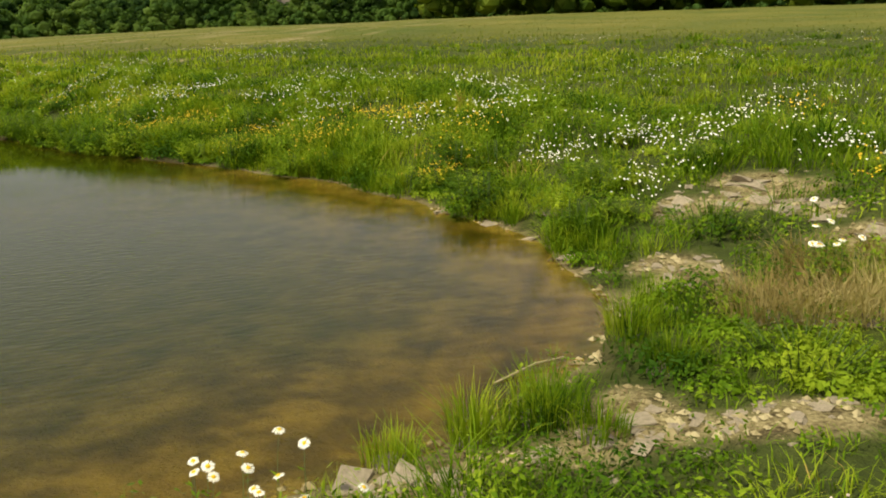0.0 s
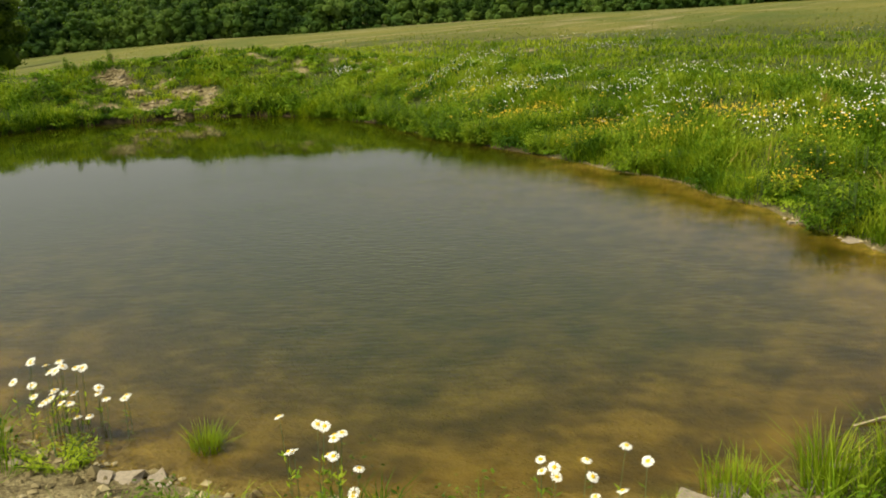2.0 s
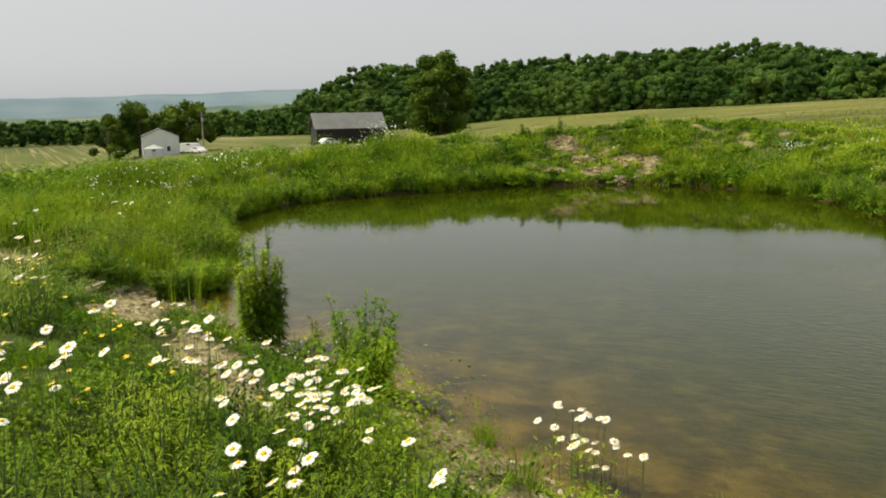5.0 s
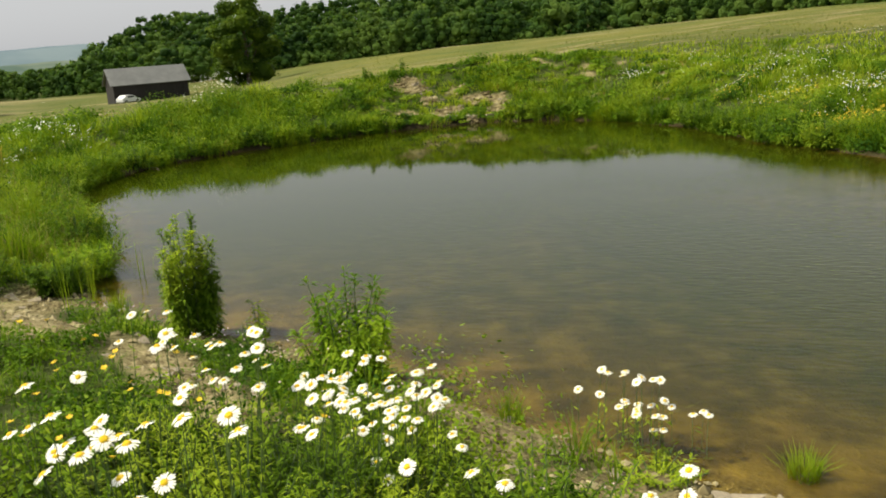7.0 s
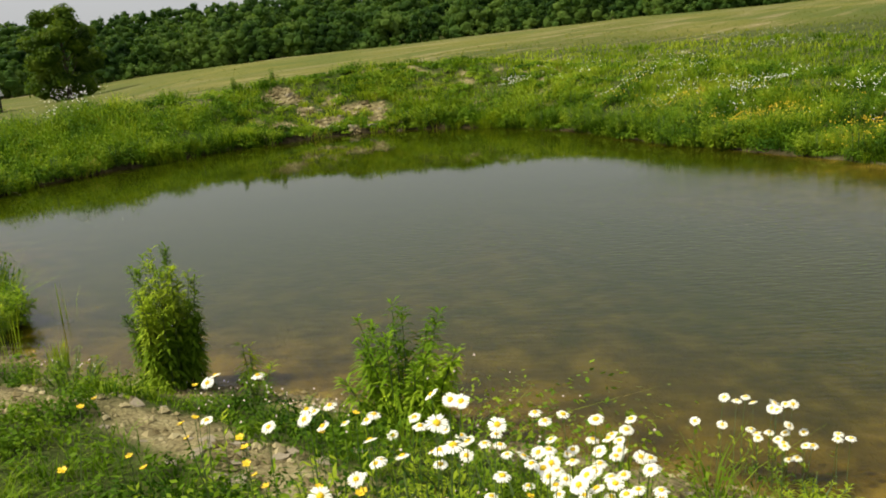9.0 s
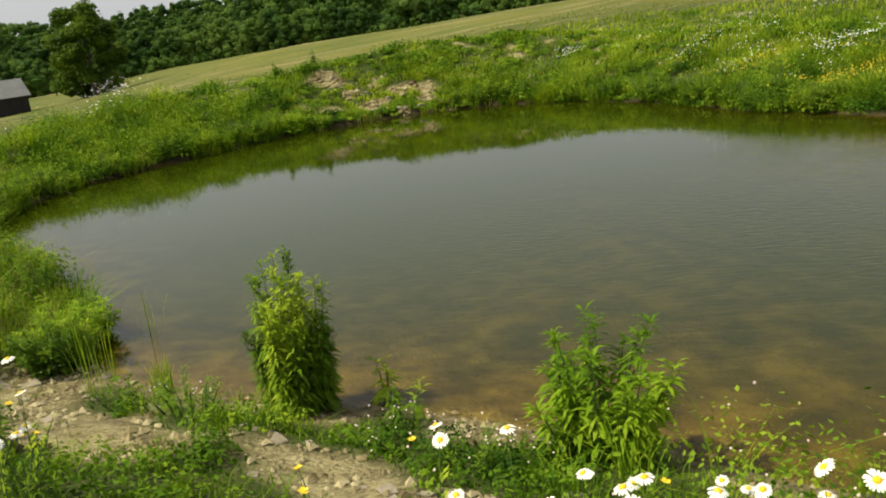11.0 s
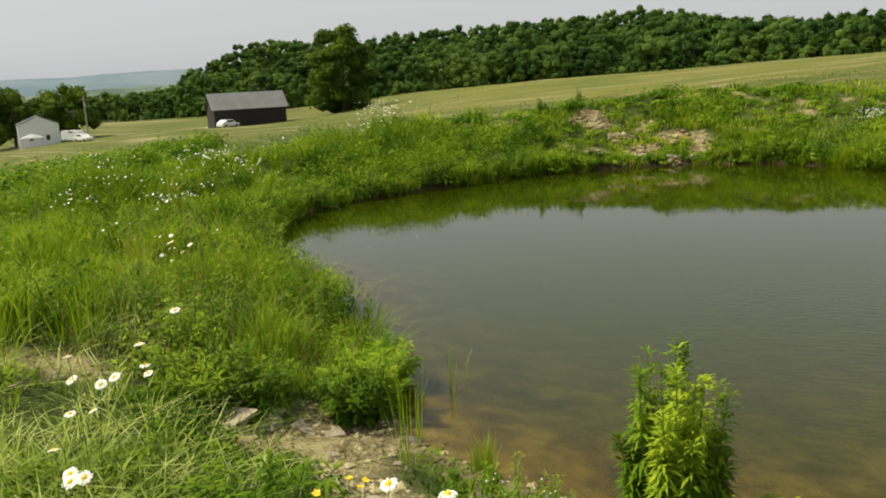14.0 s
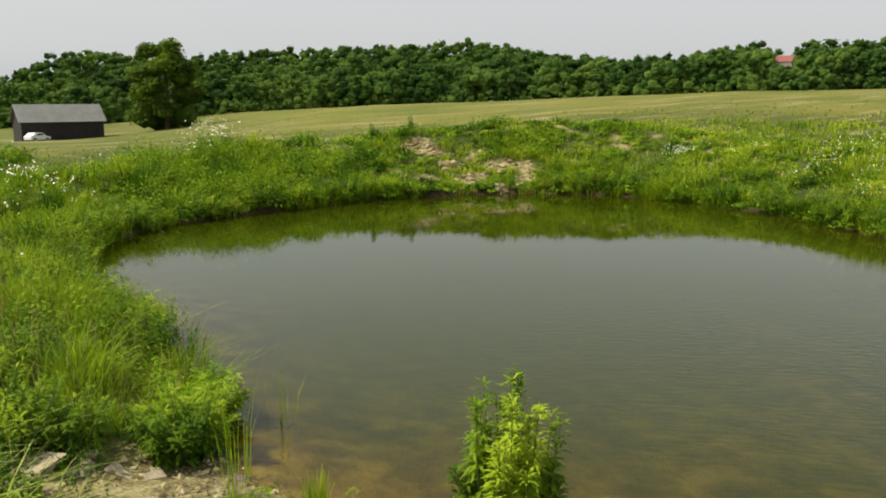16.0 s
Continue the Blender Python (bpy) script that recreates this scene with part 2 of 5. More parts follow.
# ---- mesh helpers ----
def raw_mesh(name, verts, faces, mat, smooth=False):
    """One mesh from arrays: verts n x 3, faces m x 3 or m x 4."""
    me = bpy.data.meshes.new(name)
    verts, faces = np.asarray(verts, np.float32), np.asarray(faces, np.int32)
    k = faces.shape[1]
    me.vertices.add(len(verts))
    me.vertices.foreach_set("co", verts.ravel())
    me.loops.add(faces.size)
    me.loops.foreach_set("vertex_index", faces.ravel())
    me.polygons.add(len(faces))
    me.polygons.foreach_set("loop_start", np.arange(0, faces.size, k, dtype=np.int32))
    me.polygons.foreach_set("use_smooth", np.full(len(faces), smooth))
    me.update(calc_edges=True)
    me.materials.append(mat)
    return me


def part(name, bm, material, parent=None, label=""):
    """Links a bmesh as one mesh object under a thing or a part."""
    me = bpy.data.meshes.new(name)
    bm.to_mesh(me)
    bm.free()
    me.materials.append(material)
    ob = new(name, me)
    ob.parent = parent
    return tagged(ob, label)


def part_raw(name, verts, faces, material, parent=None, label="", smooth=False):
    ob = new(name, raw_mesh(name, verts, faces, material, smooth))
    ob.parent = parent
    return tagged(ob, label)


def box(bm, m, sx, sy, sz, bevel=0.0):
    """A bevelled box of that size, centred at the pose m."""
    r = bmesh.ops.create_cube(bm, size=1.0, matrix=m @ Matrix.Diagonal((sx, sy, sz, 1)))
    if bevel:
        es = list({e for v in r["verts"] for e in v.link_edges})
        bmesh.ops.bevel(bm, geom=es, offset=bevel, segments=2, affect="EDGES", profile=0.6)


def tube(bm, pts, radii, sides=6):
    rings = []
    for i, (p, r) in enumerate(zip(pts, radii)):
        p = Vector(p)
        d = (Vector(pts[min(i + 1, len(pts) - 1)]) - Vector(pts[max(i - 1, 0)])).normalized()
        u = d.orthogonal().normalized()
        w = d.cross(u)
        rings.append([bm.verts.new(p + r * (math.cos(a) * u + math.sin(a) * w)) for a in (2 * math.pi * k / sides for k in range(sides))])
    for a, b in zip(rings, rings[1:]):
        for k in range(sides):
            bm.faces.new((a[k], a[(k + 1) % sides], b[(k + 1) % sides], b[k]))
    bm.faces.new(rings[-1])
    bm.faces.new(rings[0][::-1])


# ---- the lie of the land ----
def lattice(ix, iy, seed):
    h = (ix.astype(np.int64) * 374761393 + iy.astype(np.int64) * 668265263 + seed * 974711) & 0x7FFFFFFF
    h = ((h ^ (h >> 13)) * 1274126177) & 0x7FFFFFFF
    return ((h ^ (h >> 16)) & 0xFFFF) / 65535.0


def vnoise(x, y, size, seed=0):
    """Smooth noise from 0 to 1 with lumps of that size in metres."""
    x, y = np.asarray(x, float) / size, np.asarray(y, float) / size
    ix, iy = np.floor(x), np.floor(y)
    fx, fy = x - ix, y - iy
    fx, fy = fx * fx * (3 - 2 * fx), fy * fy * (3 - 2 * fy)
    a, b = lattice(ix, iy, seed), lattice(ix + 1, iy, seed)
    c, d = lattice(ix, iy + 1, seed), lattice(ix + 1, iy + 1, seed)
    return (a * (1 - fx) + b * fx) * (1 - fy) + (c * (1 - fx) + d * fx) * fy


def sstep(a, b, x):
    t = np.clip((np.asarray(x, float) - a) / (b - a), 0, 1)
    return t * t * (3 - 2 * t)


POND = (-8.3, 8.6)
POND_R = [7.55, (-0.86, 0.21), (1.77, -1.31), (0.38, -0.01), (0.03, -0.15), (0.08, -0.42), (-0.07, 0.06), (-0.02, -0.03)]


def shore(x, y):
    """Distance outside the waterline (inside: minus) and the bearing from the pond's middle."""
    dx, dy = np.asarray(x, float) - POND[0], np.asarray(y, float) - POND[1]
    th, r = np.arctan2(dy, dx), np.hypot(dx, dy) + 1e-6
    rad, slope = POND_R[0] + 0 * th, 0 * th
    for k, (c, s) in enumerate(POND_R[1:], 1):
        rad = rad + c * np.cos(k * th) + s * np.sin(k * th)
        slope = slope + k * (s * np.cos(k * th) - c * np.sin(k * th))
    d = (r - rad) / np.sqrt(1 + (slope / np.maximum(r, 3)) ** 2)
    d = d + (vnoise(x, y, 0.9, 3) - 0.5) * 0.22 + (vnoise(x, y, 0.33, 4) - 0.5) * 0.10
    return d, th


HILL_AZ = (-60, -20, 5, 16, 21, 25, 28, 31.5, 34, 37.5, 39.5, 42, 45, 48, 52, 55, 57, 60, 65, 68.5, 71, 73, 78, 84)
HILL_TOP = (0.5, 2.6, 3.4, 3.72, 3.65, 3.5, 3.0, 2.75, 3.05, 3.35, 3.85, 4.1, 3.87, 3.9, 3.55, 3.65, 3.3, 3.1, 3.3, 3.0, 1.7, 0.8, 0.3, -0.4)
FIELD_AZ = (-30, -3, 11, 16, 24.5, 31.6, 39, 47, 54, 59, 65, 71, 78, 85)
FIELD_EL = (0.9, 0.9, 0.75, 0.54, 0.48, 0.2, -0.07, -0.31, -0.57, -0.97, -1.42, -1.62, -1.78, -2.3)


def bearing(x, y):
    """Distance in metres and bearing in degrees, west of north, from the west end of the south bank."""
    return np.hypot(x + 4.3, y), np.degrees(np.arctan2(-(np.asarray(x) + 4.3), y))


def wide(x, y):
    """The open fields: rising gently to the north, falling away to the farm in the west, a wooded hill beyond."""
    x, y = np.asarray(x, float), np.asarray(y, float)
    near = 0.42 + 2.15 * (1 - np.exp(-np.maximum(y - 8, 0) / 38.0))
    near = near - 8.6 * (1 - np.exp(-(np.maximum(-x - 0.35 * y - 10, 0) / 140.0) ** 1.15))
    dist, az = bearing(x, y)
    front = sstep(-100, -30, az) * (1 - sstep(100, 130, az))
    far = 2.16 + np.minimum(dist, 290) * np.tan(np.radians(np.interp(az, FIELD_AZ, FIELD_EL)))
    sag = (2.0 * sstep(50, 62, az) + 0.8 * sstep(72, 78, az)) * sstep(40, 110, dist) * (1 - sstep(200, 285, dist))
    h = near + (far - near) * sstep(25, 150, dist) * front - sag * front
    crest = 2.16 + 430 * np.tan(np.radians(np.interp(az, HILL_AZ, HILL_TOP))) - 13.0
    h = h + np.maximum(crest - h, 0) * sstep(285, 425, dist) * (1 - sstep(520, 800, dist)) * front
    return h + (vnoise(x, y, 14, 5) - 0.5) * 0.35 * sstep(20, 60, dist) + (vnoise(x, y, 3.1, 6) - 0.5) * 0.16


def height(x, y):
    d, th = shore(x, y)
    x, y = np.asarray(x, float), np.asarray(y, float)
    out = np.maximum(d, 0)
    south = sstep(0.25, 0.75, -np.sin(th))
    west = sstep(0.3, 0.8, -np.cos(th)) * (1 - south)
    w = 3.5 - 0.5 * south
    t = np.clip(out / w, 0, 1)
    rise = 1 - (1 - t) ** (1.2 + 0.25 * south)
    berm = (0.62 * west + 0.03 * (1 - west) * (1 - south)) * np.exp(-((out - 3.6) / 2.3) ** 2)
    land = rise * (wide(x, y) + berm + south * (-0.10 + 0.24 * sstep(-1.0, 6.0, -x))) + (vnoise(x, y, 0.5, 8) - 0.5) * 0.09 * sstep(0, 0.5, d)
    far = sstep(-0.1, 0.5, np.sin(th) - np.cos(th)) * (1 - south)
    land = land + 0.10 * west * sstep(0.0, 0.14, d) * np.exp(-out / 1.5)
    deep = -1.7 * (1 - np.exp(-((np.maximum(-d, 0) / (3.2 + 3.6 * sstep(-10, -7, x) + 2.4 * sstep(-7, 0, x))) ** 1.25))) - (0.03 + 0.32 * far) * sstep(0, 0.35, -d)
    deep = deep + (vnoise(x, y, 0.8, 9) - 0.5) * 0.10 * sstep(0.1, 1.2, -d) + (vnoise(x, y, 0.22, 10) - 0.5) * 0.03 * sstep(0.0, 0.4, -d)
    return np.where(d > 0, land, deep)


# bare, stony places: x, y, half-lengths, turn
BARE = [(2.35, 9.5, 0.75, 0.55, 0), (2.85, 8.95, 0.45, 0.35, -30), (1.7, 9.4, 0.4, 0.45, 0), (3.15, 8.25, 0.5, 0.35, 0), (1.72, 7.4, 0.42, 0.5, 0), (1.45, 7.8, 0.28, 0.22, 0),
        (1.35, 5.2, 0.5, 0.3, -20), (1.75, 5.05, 0.3, 0.2, -20), (2.05, 5.15, 0.35, 0.2, -25), (0.8, 4.72, 0.45, 0.2, 20), (0.3, 4.45, 0.4, 0.16, 10),
        (-19.75, 15.6, 0.6, 0.45, 15), (-19.1, 15.5, 0.8, 0.5, -5), (-18.35, 15.6, 0.75, 0.6, 20), (-17.5, 15.4, 0.8, 0.6, 30), (-17.2, 16.4, 0.7, 0.45, 30), (-16.7, 15.8, 0.8, 0.42, 40),
        (-8.2, 1.95, 0.7, 0.35, -10), (-7.0, 1.72, 1.2, 0.48, -5), (-8.65, 1.45, 0.4, 0.24, 20),
        (-9.9, 0.75, 0.7, 0.36, 20), (-2.4, 2.98, 1.0, 0.32, 10), (-5.4, 1.95, 1.3, 0.33, -5), (-4.45, 1.85, 0.6, 0.24, 0), (-1.2, 3.3, 0.9, 0.32, 20)]


def bare(x, y):
    d, th = shore(x, y)
    b = np.zeros_like(d)
    for cx, cy, a, c, turn in BARE:
        co, si = math.cos(radians(turn)), math.sin(radians(turn))
        u, v = (x - cx) * co + (y - cy) * si, -(x - cx) * si + (y - cy) * co
        b = np.maximum(b, 1.15 - 0.75 * np.sqrt((u / a) ** 2 + (v / c) ** 2))
    south = sstep(0.2, 0.7, -np.sin(th)) * (np.asarray(x) > -8.6)
    east = sstep(-0.5, 0.3, np.cos(th)) * (1 - south)
    strip = 0.05 + 0.95 * south + 0.75 * east - np.maximum(d, 0) / (0.22 + 0.25 * south)
    b = np.maximum(b, strip) + (vnoise(x, y, 0.42, 11) - 0.5) * np.where(np.asarray(x) < -12, 1.8, 1.0)
    return sstep(0.35, 0.75, b)


def hayfield(x, y):
    dist = np.hypot(np.asarray(x) + 8.3, np.asarray(y) - 8.6)
    wood = (1 - 0.85 * sstep(275, 300, dist)) * (1 - 0.45 * sstep(50, 62, bearing(x, y)[1]))
    return wood * sstep(0.3, 0.9, sstep(17, 42, dist) * 0.75 + (vnoise(x, y, 9, 12) - 0.5) * 0.5 + 0.1)


def axis(lo, hi, step, far, grow=1.16):
    mid = list(np.arange(lo, hi + step, step))
    left, right, s = [], [], step
    a, b = lo, mid[-1]
    while b < far or a > -far:
        s *= grow
        a, b = a - s, b + s
        left.append(a)
        right.append(b)
    return np.array(left[::-1] + mid + right)


def build_ground():
    xs, ys = axis(-23.5, 5.0, 0.12, 3200), axis(-2.5, 21.0, 0.12, 3200)
    X, Y = np.meshgrid(xs, ys)
    X, Y = X.ravel(), Y.ravel()
    Z = height(X, Y)
    n, k = len(xs), len(ys)
    i = np.arange(n * k).reshape(k, n)
    F = np.stack([i[:-1, :-1], i[:-1, 1:], i[1:, 1:], i[1:, :-1]], -1).reshape(-1, 4)
    me = raw_mesh("ground", np.stack([X, Y, Z], 1), F, GROUND, True)
    d, th = shore(X, Y)
    for key, val in (("bare", bare(X, Y)), ("hay", hayfield(X, Y)), ("wet", (1 - sstep(0.05, 0.45, d)) * (0.35 + 0.65 * (1 - sstep(0.1, 0.6, -np.sin(th))) * (1 - sstep(0.3, 0.8, np.cos(th))))),
                     ("bed", sstep(0.0, 0.35, -d) * (1 - 0.4 * sstep(0.2, 0.7, np.sin(th))))):
        me.attributes.new(key, "FLOAT", "POINT").data.foreach_set("value", val.astype(np.float32))
    return tagged(new("ground", me), "rolling meadow ground with bare stony patches round a pond", "ground", kind="structure")


def build_water():
    xs, ys = np.arange(-20.6, 3, 0.2), np.arange(1, 18.4, 0.2)
    X, Y = np.meshgrid(xs, ys)
    d, th = shore(X, Y)
    n, k = len(xs), len(ys)
    i = np.arange(n * k).reshape(k, n)
    F = np.stack([i[:-1, :-1], i[:-1, 1:], i[1:, 1:], i[1:, :-1]], -1).reshape(-1, 4)
    keep = (d.ravel()[F] < 0.35).any(1)
    me = raw_mesh("water", np.stack([X.ravel(), Y.ravel(), 0 * X.ravel()], 1), F[keep], WATER, True)
    depth = np.maximum(-height(X.ravel(), Y.ravel()), 0)
    me.attributes.new("clear", "FLOAT", "POINT").data.foreach_set("value", (0.01 + 0.98 * np.exp(-5.2 * depth)).astype(np.float32))
    wind = 1 - sstep(3.0, 8.5, np.hypot(X.ravel() + 3.0, Y.ravel() - 6.5))
    me.attributes.new("ruffled", "FLOAT", "POINT").data.foreach_set("value", wind.astype(np.float32))
    ob = tagged(new("water", me), "murky brown-green pond water with fine wind ripples", "water", kind="structure")
    ob.visible_shadow = False
    return ob


build_ground()
build_water()


def build_hills():
    """Far ridges beyond the valley; blue-grey haze is painted into their base colours."""
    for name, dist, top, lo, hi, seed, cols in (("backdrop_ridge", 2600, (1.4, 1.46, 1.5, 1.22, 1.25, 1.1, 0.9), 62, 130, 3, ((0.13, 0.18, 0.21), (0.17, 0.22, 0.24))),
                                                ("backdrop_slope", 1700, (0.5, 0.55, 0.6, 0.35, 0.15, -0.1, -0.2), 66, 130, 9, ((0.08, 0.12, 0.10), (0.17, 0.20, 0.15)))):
        az = np.radians(np.linspace(lo, hi, 160))
        el = np.interp(np.degrees(az), (62, 71.5, 74, 79, 82, 86, 130), top) + 0.08 * (vnoise(np.degrees(az), 0 * az, 1.6, seed) - 0.5)
        prof = 14.2 + dist * 1.13 * np.tan(np.radians(el))
        rows = [(-40, 0), (dist * 0.04, 0.55), (dist * 0.09, 0.9), (dist * 0.13, 1.0), (dist * 0.2, 0.9)]
        V, n = [], len(az)
        for back, f in rows:
            V.append(np.stack([-np.sin(az) * (dist + back), np.cos(az) * (dist + back), prof * f - 12], 1))
        i = np.arange(len(rows) * n).reshape(len(rows), n)
        F = np.stack([i[:-1, :-1], i[:-1, 1:], i[1:, 1:], i[1:, :-1]], -1).reshape(-1, 4)
        ob = new(name, raw_mesh(name, np.concatenate(V), F, hazed_hill_mat(name, *cols, 0.006), True))
        tagged(ob, "far hills across the valley, coloured blue-green for haze", "hills", kind="structure")


build_hills()


# ---- trees ----
rng = np.random.default_rng(7)


def unit(n):
    v = rng.normal(size=(n, 3))
    return v / np.linalg.norm(v, axis=1, keepdims=True)


def leaf_quads(P, N, size, aspect=1.0, droop=None):
    """Four-cornered leaves or leaf clumps at P, facing N."""
    n = len(P)
    t = np.cross(N, unit(n)) if droop is None else droop
    t = t / np.maximum(np.linalg.norm(t, axis=1, keepdims=True), 1e-6)
    b = np.cross(N, t)
    b = b / np.maximum(np.linalg.norm(b, axis=1, keepdims=True), 1e-6)
    s = np.asarray(size).reshape(-1, 1)
    V = np.stack([P - t * s * 0.5, P + b * s * 0.5 * aspect, P + t * s * 0.5, P - b * s * 0.5 * aspect], 1).reshape(-1, 3)
    return V, np.arange(4 * n).reshape(n, 4)


ICO = bmesh.new()
bmesh.ops.create_icosphere(ICO, subdivisions=1, radius=1.0)
ICO_V = np.array([v.co[:] for v in ICO.verts])
ICO_F = np.array([[v.index for v in f.verts] for f in ICO.faces])
ICO.free()


def dome(base, tall, width, clumps, leaf, lobes=10, low=0.14, full=0.8):
    """A broad-leaved crown: boughs massed round a stem, each an uneven leafy mass with loose leaf clumps standing out of it."""
    base = np.asarray(base, float)
    h = np.concatenate([[0.82], np.linspace(low, 0.78, lobes - 1) + rng.normal(0, 0.05, lobes - 1)])
    a = np.arange(lobes) * 2.4 + rng.normal(0, 0.5, lobes)
    out = 0.5 * width * np.clip(1 - np.abs((h - 0.38) / 0.60) ** 2.2, 0, 1) ** 0.5 * rng.uniform(0.45, full, lobes)
    out[0] *= 0.3
    C = np.stack([np.cos(a) * out, np.sin(a) * out, h * tall], 1)
    R = rng.uniform(0.13, 0.23, lobes) * width * (1.15 - 0.35 * h)
    k = rng.integers(0, lobes, clumps)
    D = unit(clumps)
    D[:, 2] = np.where(D[:, 2] < -0.4, -D[:, 2], D[:, 2])
    P = base + C[k] + D * R[k, None] * (0.72 + 0.48 * rng.random((clumps, 1))) * np.array([1, 1, 0.85])
    N = D + 0.8 * unit(clumps) + np.array([0, 0, 0.3])
    N /= np.linalg.norm(N, axis=1, keepdims=True)
    v, f = leaf_quads(P, N, leaf * (0.5 + 0.9 * rng.random(clumps)), 0.8)
    m = len(ICO_V)
    wob = rng.uniform(0.72, 1.02, (lobes, m, 1))
    B = base + C[:, None, :] + ICO_V[None] * R[:, None, None] * wob * np.array([1, 1, 0.85])
    g = (ICO_F[None] + m * np.arange(lobes)[:, None, None]).reshape(-1, 3) + len(v)
    return np.concatenate([v, B.reshape(-1, 3)]), np.concatenate([f[:, :3], f[:, [0, 2, 3]], g])


def join(sets):
    V, F, o = [], [], 0
    for v, f in sets:
        V.append(v)
        F.append(f + o)
        o += len(v)
    return np.concatenate(V), np.concatenate(F)


def polar(az, dist):
    return -4.3 - np.sin(np.radians(az)) * dist, np.cos(np.radians(az)) * dist


def build_woods():
    """Woodland over the hill: many crowns, low undergrowth at its edge."""
    sets = []
    for row in range(10):
        for az in np.arange(-24, 93, 1.02):
            az = az + rng.uniform(-0.45, 0.45)
            d = 294 + row * 15.5 + rng.uniform(-6, 6) + 30 * sstep(70, 78, az)
            if az > 84 and row in (0, 1):
                continue
            x, y = polar(az, d)
            tall = rng.uniform(9.0, 15.0) if row < 5 else rng.uniform(10.5, 14.0)
            tall *= 0.8 if az > 72 else 1.0
            z = float(height(x, y))
            if abs(az - 21.65) < 1.0 and d < 428:
                tall = min(tall, 2.3 + d * math.tan(radians(2.15)) - z)
                if tall < 3 or d > 404:
                    continue
            front = row < 3
            sets.append(dome((x, y, z - 0.5), tall, tall * rng.uniform(0.66, 0.9), 340 if front else 105, 0.8 if front else 1.1, 18 if front else 11))
    for az in np.arange(-20, 76, 0.5):
        x, y = polar(az + rng.uniform(-0.3, 0.3), rng.uniform(285, 291) + 30 * sstep(70, 78, az))
        t = rng.uniform(2.5, 6.0)
        sets.append(dome((x, y, float(height(x, y)) - 0.6), t, t * 1.5, 80, 0.7, 7, 0.2))
    V, F = join(sets)
    tagged(new("woodland", raw_mesh("woodland", V, F, TREE)), "dense green deciduous woodland covering a low hill", "woods", kind="stuff")
    sets = []
    for row in range(4):
        for az in np.arange(-40, 12.0, 1.5):
            x, y = polar(az + rng.uniform(-0.5, 0.5) - row * 0.3, 150 + row * 9 + rng.uniform(-3, 3))
            t = rng.uniform(13, 18)
            sets.append(dome((x, y, float(height(x, y)) - 0.3), t, t * 0.62, 160, 0.7, 12))
    V, F = join(sets)
    tagged(new("tree_stand", raw_mesh("tree_stand", V, F, TREE_DARK)), "dark stand of tall trees behind the field", "woods", kind="stuff")


def build_tree(name, az, dist, tall, width, label, leaves=TREE_DARK, clumps=5200, leaf=0.55, low=0.12, lobes=22, sink=0.0):
    x, y = polar(az, dist)
    z = float(height(x, y)) - sink
    root = new(name)
    root.location = (x, y, z)
    bm = bmesh.new()
    tube(bm, [(0, 0, -0.3), (0.05, 0, tall * 0.15), (0.1, 0.1, tall * 0.4), (0, 0.1, tall * 0.75)], [tall * 0.032, tall * 0.025, tall * 0.018, tall * 0.006], 8)
    part("trunk", bm, BARK, root)
    for k in range(7):
        a, h = k * 2.4, tall * (0.18 + 0.07 * k)
        bm = bmesh.new()
        r = width * (0.36 - 0.02 * k)
        tube(bm, [(0.05, 0.05, h), (math.cos(a) * r * 0.5, math.sin(a) * r * 0.5, h + tall * 0.08), (math.cos(a) * r, math.sin(a) * r, h + tall * 0.2)],
             [tall * 0.011, tall * 0.007, tall * 0.002], 5)
        part("limb", bm, BARK, root)
    v, f = dome((0, 0, 0), tall, width, clumps, leaf, lobes, low, 1.0)
    part_raw("crown", v, f, leaves, root)
    return tagged(root, label, "tree")


build_woods()
build_tree("tree", 61.6, 168, 17.3, 12.6, "large dark green field tree standing beside the barn", TREE_DARK, 6500, 0.6, 0.07, 32)
build_tree("tree", 82.0, 215, 14.8, 13.0, "tall dark shade tree behind the white house", TREE_DARK, 2600, 0.6, 0.14)
build_tree("tree", 78.9, 212, 14.0, 11.0, "dark shade tree beside the white house", TREE_DARK, 2200, 0.6, 0.16)
build_tree("tree", 83.9, 208, 12.0, 8.0, "smaller dark tree at the edge of the farmyard", TREE_DARK, 1500, 0.55, 0.14)
build_tree("bush", 23.7, 262, 4.9, 7.4, "round green bush at the far edge of the field", TREE, 700, 0.6, 0.22, 9)


